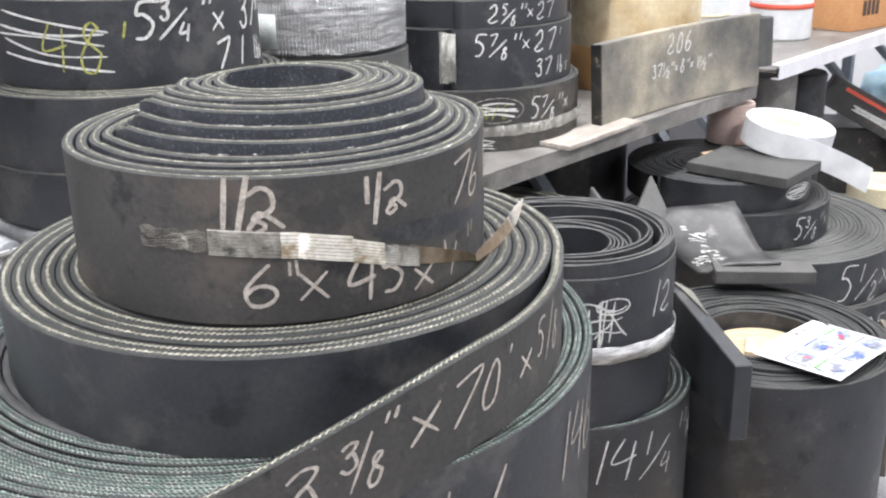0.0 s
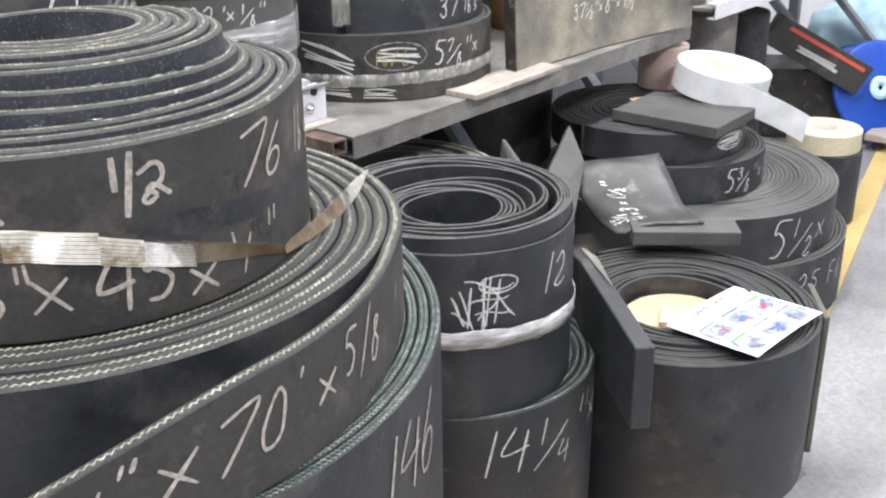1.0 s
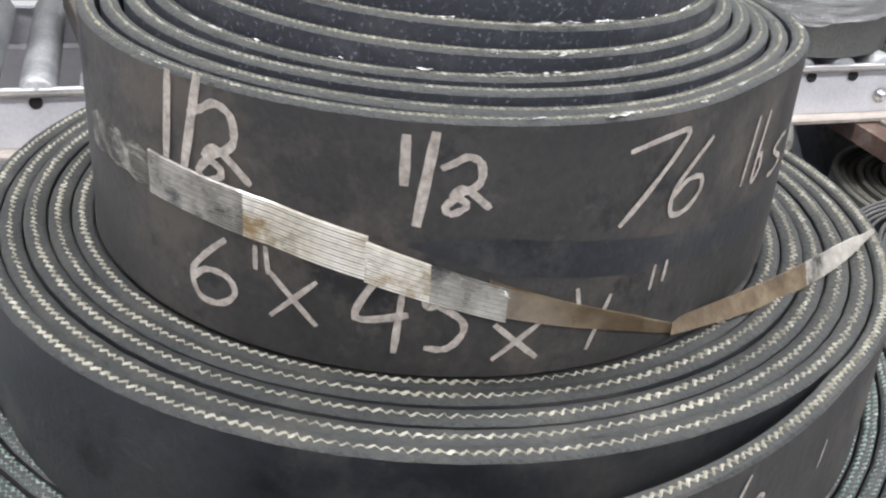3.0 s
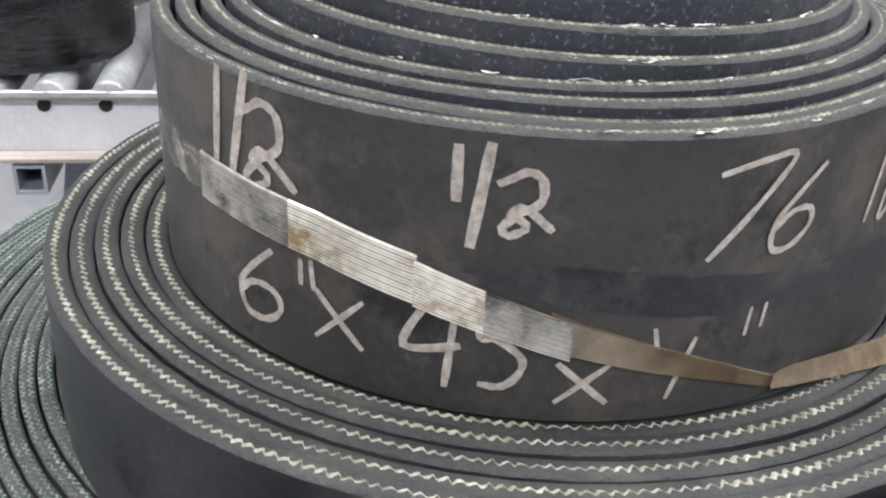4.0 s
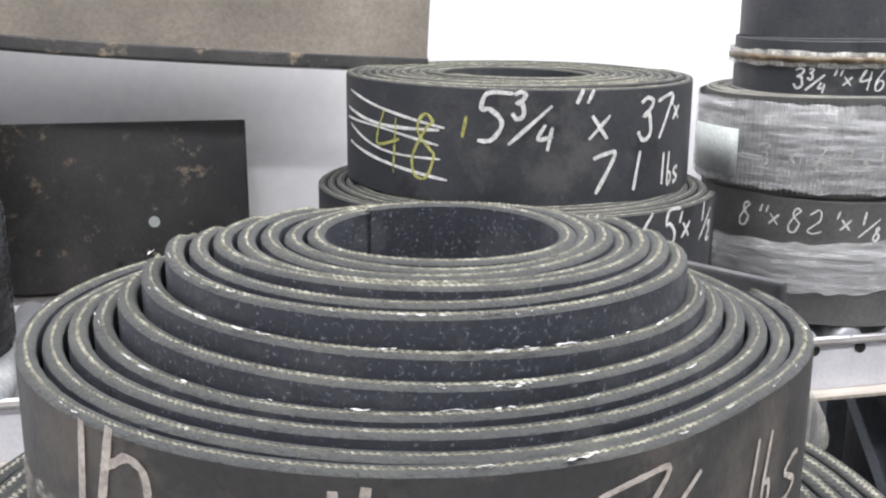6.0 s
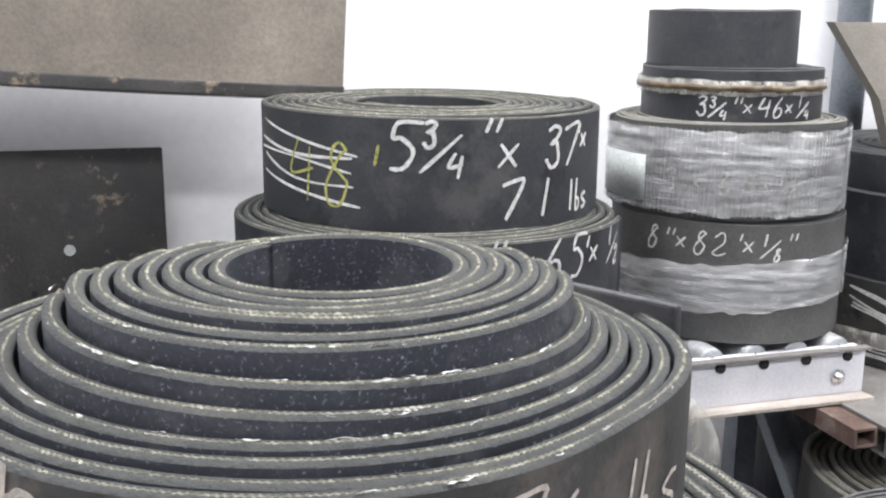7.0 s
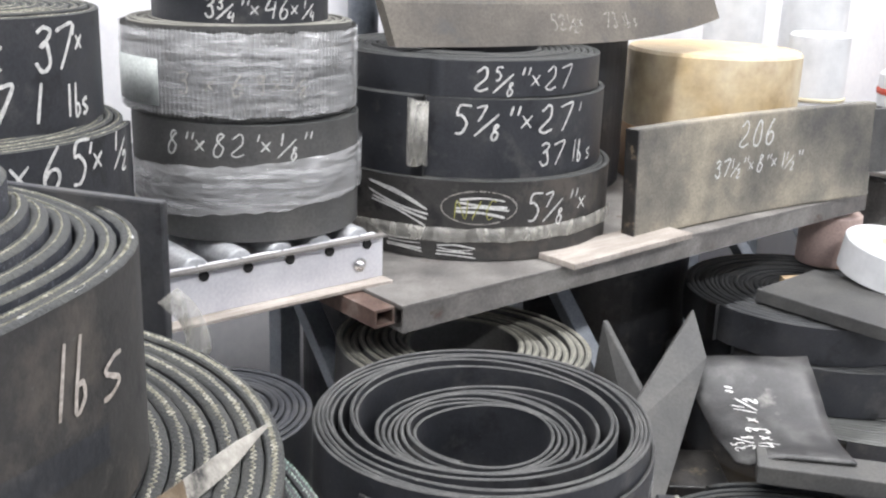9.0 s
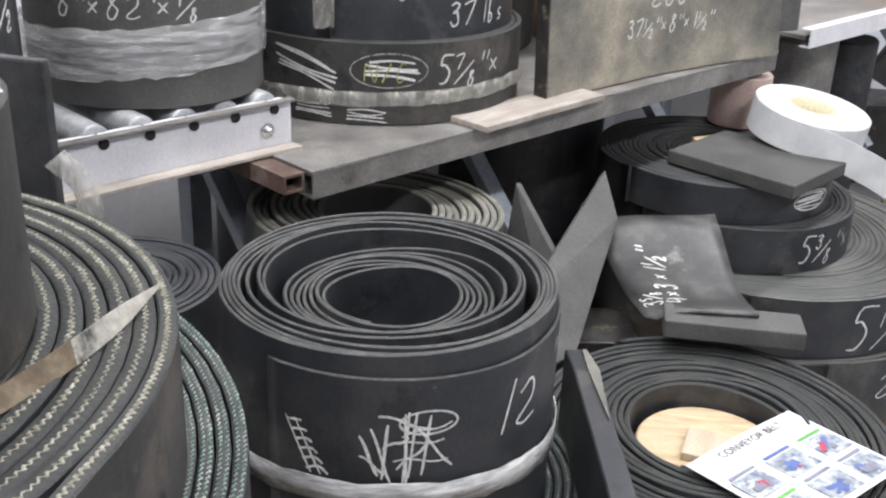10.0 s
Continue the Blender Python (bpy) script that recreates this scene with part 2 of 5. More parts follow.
M_PRINTS = [material(n_, [c, tuple(0.8 * v for v in c)], 30, (0.5, 0.6), bump=0) for n_, c in (
    ("red_print", (0.42, 0.05, 0.09)), ("green_print", (0.13, 0.38, 0.1)), ("blue_print", (0.09, 0.14, 0.36)), ("grey_print", (0.2, 0.21, 0.27)))]
# glow for the tubes of the added, unseen ceiling lights
M_TUBE = bpy.data.materials.new("added_tube_glow")
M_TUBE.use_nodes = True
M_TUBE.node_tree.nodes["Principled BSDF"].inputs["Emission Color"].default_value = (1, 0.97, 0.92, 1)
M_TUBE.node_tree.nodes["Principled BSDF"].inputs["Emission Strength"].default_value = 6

# ---- builders ----


def mesh_of(name, verts, faces, mats, index=None, smooth=True):
    me = bpy.data.meshes.new(name)
    me.from_pydata([tuple(v) for v in verts], [], faces)
    for m in mats if isinstance(mats, (list, tuple)) else [mats]:
        me.materials.append(m)
    if index:
        me.polygons.foreach_set("material_index", index)
    me.polygons.foreach_set("use_smooth", [smooth] * len(faces))
    me.update()
    return me


def thing(name, m, label, category, group="", kind=""):
    ob = new(name)
    ob.empty_display_size = 0.05
    ob.matrix_world = m
    return tagged(ob, label, category, group, kind)


def part(name, me, parent, label="", m=None):
    ob = new(name, me)
    ob.parent = parent
    if m is not None:
        ob.matrix_local = m
    return tagged(ob, label) if label else ob


def solid(bm, name, mat, smooth=False):
    me = bpy.data.meshes.new(name)
    bmesh.ops.recalc_face_normals(bm, faces=bm.faces)
    bm.to_mesh(me)
    bm.free()
    me.materials.append(mat)
    me.polygons.foreach_set("use_smooth", [smooth] * len(me.polygons))
    return me


def box(name, size, mat, bevel=0.003, cuts=0, bend=None, segments=2):
    """A bevelled block, its base at z = 0 and centred in x and y; bend(co) may reshape it."""
    bm = bmesh.new()
    bmesh.ops.create_cube(bm, size=1.0)
    bmesh.ops.scale(bm, vec=size, verts=bm.verts)
    bmesh.ops.translate(bm, vec=(0, 0, size[2] / 2), verts=bm.verts)
    if bevel:
        bmesh.ops.bevel(bm, geom=list(bm.edges), offset=min(bevel, 0.4 * min(size)), segments=segments, profile=0.6, affect="EDGES")
    if cuts:
        axis = max(range(3), key=lambda k: size[k])
        low = 0 if axis == 2 else -size[axis] / 2
        for k in range(1, cuts):
            co, no = [0, 0, 0], [0, 0, 0]
            co[axis], no[axis] = low + size[axis] * k / cuts, 1
            bmesh.ops.bisect_plane(bm, geom=list(bm.verts) + list(bm.edges) + list(bm.faces), plane_co=co, plane_no=no)
    if bend:
        for v in bm.verts:
            v.co = Vector(bend(v.co.copy()))
    return solid(bm, name, mat)


def lathe(name, profile, mat, steps=48, smooth=True):
    """A turned body from (radius, height) pairs; ends at radius 0 close it."""
    bm = bmesh.new()
    rings = []
    for r, z in profile:
        if r < 1e-6:
            rings.append([bm.verts.new((0, 0, z))])
        else:
            rings.append([bm.verts.new((r * math.cos(math.tau * i / steps), r * math.sin(math.tau * i / steps), z)) for i in range(steps)])
    for a, b in zip(rings, rings[1:]):
        for i in range(steps):
            j = (i + 1) % steps
            f = [a[i % len(a)], a[j % len(a)], b[j % len(b)], b[i % len(b)]]
            f = list(dict.fromkeys(f))
            if len(f) > 2:
                bm.faces.new(f)
    me = solid(bm, name, mat, smooth)
    return me


def spiral(r_in, r_out, thick, end, wob=0.006, turn=1, seed=1, warp=None):
    """A wound belt's centre line: a function of the winding angle, and its full range."""
    turns = (r_out - r_in) / thick
    full = math.tau * turns
    rng = random.Random(seed)
    p1, p2 = rng.random() * 6, rng.random() * 6

    def at(a):
        th = radians(end) - turn * (full - a)
        r = r_in + thick * a / math.tau + (warp(a / full) if warp else 0)
        r *= 1 + wob * (math.sin(2 * th + p1) + 0.5 * math.sin(3 * th + p2))
        return r, th, a / full

    return at, full


def wound(width, r_in, r_out, thick, end=0, lift=None, fill=0.86, steps=52, wob=0.006, turn=1, seed=1, mats=None, jitter=0.0015, warp=None):
    """The mesh of a belt wound on edge: each turn is a real strip with rounded cut edges."""
    at, full = spiral(r_in, r_out, thick, end, wob, turn, seed, warp)
    count = max(8, int(steps * full / math.tau))
    t, c = thick * fill / 2, min(0.0018, thick * 0.2)
    pts = [(t, 0), (t, width - c), (t - c, width), (-t + c, width), (-t, width - c), (-t, 0)]
    slots = (0, 1, 1, 1, 0, 0)
    verts, faces, index = [], [], []
    rng = random.Random(seed + 5)
    waves = [(rng.uniform(0.3, 2.3), rng.random() * 6) for _ in range(4)]
    for i in range(count + 1):
        r, th, u = at(full * i / count)
        up = (lift(u) if lift else 0) + jitter * sum(math.sin(k * full * i / count + p) for k, p in waves) / 2
        for d, z in pts:
            verts.append(((r + d) * math.cos(th), (r + d) * math.sin(th), z + up))
    for i in range(count):
        for j in range(6):
            a, b = 6 * i + j, 6 * i + (j + 1) % 6
            faces.append((a, b, b + 6, a + 6) if turn > 0 else (b, a, a + 6, b + 6))
            index.append(2 if j == 0 and i > count - steps and len(mats) > 2 else slots[j])
    ends = (tuple(range(6)), tuple(6 * count + 5 - j for j in range(6)))
    faces += ends if turn > 0 else tuple(e[::-1] for e in ends)
    index += [1, 1]
    me = mesh_of("belt", verts, faces, mats, index)
    pairs = np.empty(2 * len(me.edges), dtype=np.int32)
    me.edges.foreach_get("vertices", pairs)
    side = pairs.reshape(-1, 2) % 6
    hard = (side[:, 0] == side[:, 1]) & np.isin(side[:, 0], (0, 1, 4, 5))
    me.attributes.new("sharp_edge", "BOOLEAN", "EDGE").data.foreach_set("value", hard)
    return me


def cord(width, r_in, r_out, thick, end=0, lift=None, wob=0.006, turn=1, seed=1, mat=None, jitter=0.0015, offsets=(0.0,), warp=None, bead=0.0058, amp=0.0011, wide=0.0015, since=0.0, cuts=4):
    """The frayed fabric ply along the belt's cut edge: a row of twisted yarn beads, from the radius since outwards."""
    at, full = spiral(r_in, r_out, thick, end, wob, turn, seed, warp)
    rng = random.Random(seed + 5)
    waves = [(rng.uniform(0.3, 2.3), rng.random() * 6) for _ in range(4)]
    verts, faces = [], []
    for off in offsets:
        base, a, i = len(verts), full * max(0.0, (since - r_in) / (r_out - r_in)), 0
        low = rng.uniform(0.7, 1.0)
        while a < full:
            r, th, u = at(a)
            up = width + (lift(u) if lift else 0) + jitter * sum(math.sin(k * a + p) for k, p in waves) / 2
            ph = math.tau * i / cuts
            if i % (cuts * 9) == 0:
                low = rng.uniform(0.45, 1.1)
            side = off + amp * math.sin(ph) + rng.gauss(0, amp * 0.3)
            w = wide * low * (0.62 + 0.38 * math.cos(ph)) * rng.uniform(0.6, 1.3)
            top = 0.0004 + 0.0009 * abs(math.cos(ph * 0.5)) * low
            for d, z in ((w, -0.0004), (0, top), (-w, -0.0004)):
                q = r + side + d
                verts.append((q * math.cos(th), q * math.sin(th), z + up))
            a += bead / cuts / r * rng.uniform(0.8, 1.2)
            i += 1
        for k in range(i - 1):
            for j in range(2):
                b = base + k * 3 + j
                faces.append((b, b + 1, b + 4, b + 3) if turn > 0 else (b + 1, b, b + 3, b + 4))
    return mesh_of("fabric_ply", verts, faces, mat, smooth=False)


# ---- handwriting: strokes on a 9 x 9 field, drawn as chalk ribbons on a surface ----
GLYPHS = {
    "0": "59 37 13 20 50 72 77 59", "1": "59 40", "2": "07 28 49 68 65 33 01 20 40 81", "z": "07 28 49 68 65 33 11 20 41 42 23 44 81", "3": "18 49 78 56 35 56 73 71 40 12", "4": "39 04 85;78 60",
    "5": "99 39 26 46 74 72 50 20", "6": "69 36 13 20 50 72 64 34 12", "7": "08 59 99 64 30", "8": "78 59 38 36 64 73 50 20 12 24 57 78",
    "9": "77 58 37 45 65 78 70", "x": "06 71;76 01", "\"": "39 26;79 66", "'": "49 36", "/": "79 20", "l": "39 30", "b": "29 20 51 43 23", "s": "64 44 23 42 61 40 20",
    "N": "00 09 80 89", "C": "78 49 14 30 61", "F": "00 09 79;05 55", "-": "15 75", "|": "49 40",
}


def smooth_line(pts, n=5):
    out = []
    for i in range(len(pts) - 1):
        p0, p1, p2, p3 = pts[max(i - 1, 0)], pts[i], pts[i + 1], pts[min(i + 2, len(pts) - 1)]
        for k in range(n):
            t = k / n
            out.append(0.5 * (2 * p1 + (p2 - p0) * t + (2 * p0 - 5 * p1 + 4 * p2 - p3) * t * t + (3 * p1 - p0 - 3 * p2 + p3) * t ** 3))
    return out + [pts[-1]]


def lines_of(text, h, slant=0.12, gap=0.78, wide=1.0):
    """Strokes of a text, in metres from its lower left. {a/b} is a small fraction."""
    strokes, x = [], 0.0

    def put(ch, x, y, s):
        for stroke in GLYPHS[ch].split(";"):
            pts = [Vector((int(p[0]) / 9 * 0.62 * s * wide, int(p[1]) / 9 * s)) for p in stroke.split()]
            pts = [Vector((x + p.x + slant * p.y, y + p.y)) for p in pts]
            strokes.append(smooth_line(pts) if len(pts) > 2 else [pts[0].lerp(pts[1], k / 5) for k in range(6)])

    i = 0
    while i < len(text):
        ch = text[i]
        if ch == "{":
            j = text.index("}", i)
            a, b = text[i + 1:j].split("/")
            put(a, x, 0.45 * h, 0.55 * h)
            slash = Vector((x - 0.02 * h, -0.08 * h)), Vector((x + 0.86 * h, 0.72 * h))
            strokes.append([slash[0].lerp(slash[1], k / 5) for k in range(6)])
            put(b, x + 0.56 * h, -0.2 * h, 0.54 * h)
            x, i = x + 1.08 * h, j + 1
            continue
        if ch != " ":
            put(ch, x, 0.12 * h if ch == "x" else 0.0, 0.8 * h if ch == "x" else h)
        x += h * (0.4 if ch in "'|l " else 0.52 if ch == "1" else 0.62 if ch == "\"" else 0.76 if ch == "x" else gap)
        i += 1
    return strokes


def chalk(parent, strokes, surface, width, mat, seed=0, name="chalk_writing", label=""):
    """Ribbons along the strokes on surface(u, v) -> place, normal, in the parent's space."""
    rng = random.Random(seed)
    verts, faces = [], []
    for line in strokes:
        w0 = width * rng.uniform(0.8, 1.2)
        base = len(verts)
        for i, p in enumerate(line):
            a, b = line[max(i - 1, 0)], line[min(i + 1, len(line) - 1)]
            d = (b - a)
            d = Vector((-d.y, d.x)).normalized() if d.length > 1e-9 else Vector((0, 1))
            w = w0 * rng.uniform(0.75, 1.15) * (0.7 if i in (0, len(line) - 1) else 1)
            for s in (-0.5, 0.5):
                q = p + d * w * s
                co, no = surface(q.x, q.y)
                verts.append(co + no * 0.0009)
        for i in range(len(line) - 1):
            k = base + 2 * i
            faces.append((k, k + 1, k + 3, k + 2))
    return tagged(part(name, mesh_of(name, verts, faces, mat), parent, label), kind="stuff")


def round_surface(r, a0, z0, lean=0.0):
    """u runs round a cylinder from angle a0 (degrees), v up from z0; lean: rise per metre."""
    def at(u, v):
        a = radians(a0) + u / r
        n = Vector((math.cos(a), math.sin(a), 0))
        return n * r + Vector((0, 0, z0 + v + lean * u)), n
    return at


def skin_surface(ob, a0, z0, lean=0.0):
    """The same on a wound roll, whose outer turn is a spiral."""
    skin = SKIN[ob.name]
    r0 = skin(radians(a0))

    def at(u, v):
        a = radians(a0) + u / r0
        n = Vector((math.cos(a), math.sin(a), 0))
        return n * skin(a) + Vector((0, 0, z0 + v + lean * u)), n
    return at


def note(ob, text, a0, z0, h, width=0.004, mat=None, lean=0.0, seed=0, **style):
    return chalk(ob, lines_of(text, h, **style), skin_surface(ob, a0, z0, lean), width, mat or M_CHALK_PALE, seed)


def flat_surface(origin, right, up):
    o, r, u = Vector(origin), Vector(right).normalized(), Vector(up).normalized()
    n = r.cross(u)
    return lambda a, b: (o + r * a + u * b, n)


def scribble(w, h, n, seed, slope=0.0):
    """Quick strokes to and fro, as if something written had been crossed out."""
    rng = random.Random(seed)
    out = []
    for i in range(n):
        y = h * (i + 0.5) / n
        p = [Vector((rng.uniform(-0.05, 0.1) * w, y + slope * h * 0.3 + rng.uniform(-0.1, 0.1) * h)), Vector((w * 0.5, y + rng.uniform(-0.1, 0.15) * h)), Vector((w * rng.uniform(0.9, 1.05), y - slope * h * 0.3 + rng.uniform(-0.1, 0.1) * h))]
        out.append(smooth_line(p))
    return out


def oval(w, h):
    return [[Vector((w / 2 + w / 2 * math.cos(math.tau * i / 28), h / 2 + h / 2 * math.sin(math.tau * i / 28))) for i in range(30)]]


def shell(name, r, z0, z1, mat, a0=0, a1=360, thick=0.0012, steps=72, drop=None, rip=0.0, seed=0):
    """A thin cover round a roll from angle a0 to a1, with both faces; drop(t) shifts it in height."""
    rng = random.Random(seed)
    verts, faces = [], []
    n = max(4, int(steps * (a1 - a0) / 360))
    for i in range(n + 1):
        a = radians(a0 + (a1 - a0) * i / n)
        d = drop(i / n) if drop else 0
        e0, e1 = rng.uniform(-rip, rip), rng.uniform(-rip, rip)
        for rr, z in ((r, z0 + e0), (r + thick, z0 + e0), (r + thick, z1 + e1), (r, z1 + e1)):
            verts.append((rr * math.cos(a), rr * math.sin(a), z + d))
    for i in range(n):
        for j in range(4):
            k = (j + 1) % 4
            faces.append((4 * i + j, 4 * i + 4 + j, 4 * i + 4 + k, 4 * i + k))
    faces.append((0, 1, 2, 3))
    faces.append((4 * n + 3, 4 * n + 2, 4 * n + 1, 4 * n))
    me = mesh_of(name, verts, faces, mat)
    return me


SKIN = {}


def roll(m, label, width, r_in, r_out, thick, end=0, lift=None, side=None, edge=None, ply=None, seed=1, turn=1, fill=0.86, wob=0.006, steps=52, jitter=0.0015, group="", offsets=(0.0,), name="belt_roll", warp=None, skin=None, yarn=None):
    ob = thing(name, m, label, "belt roll", group)
    at, full = spiral(r_in, r_out, thick, end, wob, turn, seed, warp)
    SKIN[ob.name] = lambda a: at(full - ((radians(end) - a) * turn) % math.tau)[0] + thick * fill / 2
    args = dict(end=end, lift=lift, wob=wob, turn=turn, seed=seed, jitter=jitter, warp=warp)
    part("belt", wound(width, r_in, r_out, thick, mats=[side or M_BLACK, edge or M_EDGE] + ([skin] if skin else []), fill=fill, steps=steps, **args), ob)
    if ply:
        part("fabric_ply", cord(width, r_in, r_out, thick, mat=ply, offsets=offsets, **(yarn or {}), **args), ob)
    return ob

# ---- structure ----


def bench_pose(s, d, z, rx=0, ry=0, rz=0):
    return BENCH @ pose(s, d, z, rx, ry, rz)


def setting(name, me, m, label, category="wall"):
    ob = new(name, me)
    ob.matrix_world = m
    return tagged(ob, label, category, kind="structure")


LX, LY = ROOM_X[1] - ROOM_X[0], ROOM_Y[1] - ROOM_Y[0]
MX, MY = (ROOM_X[0] + ROOM_X[1]) / 2, (ROOM_Y[0] + ROOM_Y[1]) / 2
setting("floor", box("floor", (LX + 0.4, LY + 0.4, 0.1), M_FLOOR, 0), HALL @ pose(MX, MY, -0.1), "worn grey concrete floor with dark stains", "floor")
# ceiling out of view, added to close the hall around the lamps
setting("ceiling", box("ceiling", (LX + 0.4, LY + 0.4, 0.1), M_WALL, 0), HALL @ pose(MX, MY, ROOM_H), "unseen white ceiling added to close the hall", "ceiling")
setting("wall_north", box("wall_north", (LX + 0.4, 0.15, ROOM_H - 0.004), M_WALL, 0), HALL @ pose(MX, ROOM_Y[1] + 0.075, 0.002), "white painted wall behind the bench")
# end wall out of view, added to close the hall
setting("wall_west", box("wall_west", (0.15, LY - 0.01, ROOM_H - 0.004), M_WALL, 0), HALL @ pose(ROOM_X[0] - 0.075, MY, 0.002), "unseen white wall added to close the hall")
setting("wall_east", box("wall_east", (0.15, LY - 0.01, ROOM_H - 0.004), M_WALL, 0), HALL @ pose(ROOM_X[1] + 0.075, MY, 0.002), "white painted wall at the far end")
# unseen wall, added with an opening left for the daylight fill
for nm, x0, x1, z0, z1 in (("wall_south", ROOM_X[0], -1.0, 0, ROOM_H), ("wall_south", 3.0, ROOM_X[1], 0, ROOM_H), ("wall_south", -1.0, 3.0, 3.0, ROOM_H)):
    setting(nm, box(nm, (x1 - x0 - 0.004, 0.15, z1 - z0 - 0.004), M_WALL, 0), HALL @ pose((x0 + x1) / 2, ROOM_Y[0] - 0.075, z0 + 0.002), "unseen white wall around an added gateway opening")

# the yellow floor line, in the world's own axes: along the aisle past the stacks
line = setting("floor_line", box("floor_line", (0.078, 6.5, 0.004), M_YELLOW, 0), pose(1.72, 3.72, 0.001, 0, 0, -27.5), "worn yellow painted line on the concrete", "floor marking")

# unseen fixtures, added above the ceiling lamps
for lx, ly in UNSEEN_LAMPS:
    lamp = thing("unseen_ceiling_light", HALL @ pose(lx, ly, ROOM_H - 0.13), "added unseen white fluorescent light with two tubes", "ceiling light", "ceiling lights")
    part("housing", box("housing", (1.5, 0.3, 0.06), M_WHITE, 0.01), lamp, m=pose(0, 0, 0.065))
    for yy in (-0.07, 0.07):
        part("tube", lathe("tube", [(0, -0.7), (0.014, -0.7), (0.014, 0.7), (0, 0.7)], M_TUBE, 12), lamp, "glowing tube of an added light", pose(0, yy, 0.04, 0, 90, 0))

# ---- the bench: roller conveyor, steel shelf, braces ----
conveyor = thing("roller_conveyor", bench_pose(-0.95, 0, 0), "white steel roller conveyor with grey rollers, under the stacked rolls", "conveyor")


def channel(length, depth, height, flange, t=0.004):
    """A C-shaped rail along x: web at y = 0, flanges towards +y."""
    outline = [(0, 0), (flange, 0), (flange, t), (t, t), (t, height - t), (flange, height - t), (flange, height), (0, height)]
    bm = bmesh.new()
    ends = [[bm.verts.new((x, y, z)) for y, z in outline] for x in (-length / 2, length / 2)]
    for i in range(8):
        j = (i + 1) % 8
        bm.faces.new((ends[0][i], ends[0][j], ends[1][j], ends[1][i]))
    for e in ends:
        bm.faces.new(e[:4] + [e[4]] + e[5:])
    return solid(bm, "rail", M_WHITE_STEEL)


RAIL = 1.92
part("rail", channel(RAIL, 0.03, 0.075, 0.03), conveyor, m=pose(0, 0.0, 0.722))
part("rail", channel(RAIL, 0.03, 0.075, 0.03), conveyor, m=pose(0, 0.45, 0.722, 0, 0, 180))
part("rail_lip", box("rail_lip", (RAIL, 0.03, 0.006), M_PLANK, 0.001), conveyor, "brownish lower lip of the rail", pose(0, -0.016, 0.72))
part("rail_lip", box("rail_lip", (RAIL, 0.016, 0.005), M_STEEL, 0.001), conveyor, "grimy upper lip of the rail", pose(0, -0.006, 0.7985))
roller_me = lathe("roller", [(0, -0.2), (0.02, -0.2), (0.0245, -0.196), (0.0245, 0.196), (0.02, 0.2), (0, 0.2)], M_ROLLER, 28)
axle_me = lathe("axle", [(0, -0.222), (0.008, -0.222), (0.011, -0.2), (0.011, 0.2), (0.008, 0.222), (0, 0.222)], M_CHROME, 14)
# flat black discs carry the shade inside the axle slots
M_HOLE_SHADE = material("hole_shade_black", [(0.008, 0.008, 0.009), (0.015, 0.015, 0.016)], 30, (0.7, 0.8))
slot_me = lathe("slot", [(0, -0.002), (0.0085, -0.002), (0.0085, 0.002), (0, 0.002)], M_HOLE_SHADE, 18, False)
for i in range(25):
    x = -RAIL / 2 + 0.05 + i * 0.0765
    r = part("roller", roller_me, conveyor, m=pose(x, 0.225, 0.787, 90, 0, 0))
    part("axle", axle_me, r)
    part("slot", slot_me, conveyor, m=pose(x, -0.001, 0.788, 90, 0, 0))
part("bolt", lathe("bolt", [(0, 0), (0.012, 0), (0.012, 0.004), (0.007, 0.005), (0.006, 0.01), (0, 0.01)], M_CHROME, 12), conveyor, "brass-stained bolt", pose(RAIL / 2 - 0.05, -0.002, 0.755, 90, 0, 0))

shelf = thing("steel_shelf", bench_pose(0, 0, 0), "grimy steel shelf plate on rusty tubes and grey braces", "shelf")
S0, S1, D0, D1 = -0.05, 1.42, -0.135, 0.5


def tube(name, length, a, b, mat, t=0.004):
    """A hollow square tube along x."""
    bm = bmesh.new()
    rings = []
    for x in (-length / 2, length / 2):
        for ya, za in ((a, b), (a - 2 * t, b - 2 * t)):
            rings.append([bm.verts.new((x, sy * ya / 2, sz * za / 2)) for sy, sz in ((-1, -1), (1, -1), (1, 1), (-1, 1))])
    for i in range(4):
        j = (i + 1) % 4
        bm.faces.new((rings[0][i], rings[0][j], rings[2][j], rings[2][i]))
        bm.faces.new((rings[1][i], rings[1][j], rings[3][j], rings[3][i]))
        bm.faces.new((rings[0][i], rings[0][j], rings[1][j], rings[1][i]))
        bm.faces.new((rings[2][i], rings[2][j], rings[3][j], rings[3][i]))
    return solid(bm, name, mat)


part("plate", box("plate", (S1 - S0, D1 - D0, 0.006), M_STEEL, 0.001), shelf, "dusty steel plate", pose((S0 + S1) / 2, (D0 + D1) / 2, 0.715))
part("front_tube", tube("front_tube", S1 - S0 - 0.006, 0.04, 0.042, M_STEEL), shelf, "square steel tube along the front", pose((S0 + S1) / 2, D0 + 0.0215, 0.6935))
part("side_tube", tube("side_tube", D1 - D0 - 0.09, 0.05, 0.042, M_RUST), shelf, "brown rusty square tube", pose(S0 + 0.03, (D0 + D1) / 2 + 0.04, 0.6935, 0, 0, 90))
part("side_tube", tube("side_tube", 0.3, 0.04, 0.03, M_RUST), shelf, "brown rusty short tube", pose(S0 - 0.024, 0.03, 0.702, 0, 0, 90))
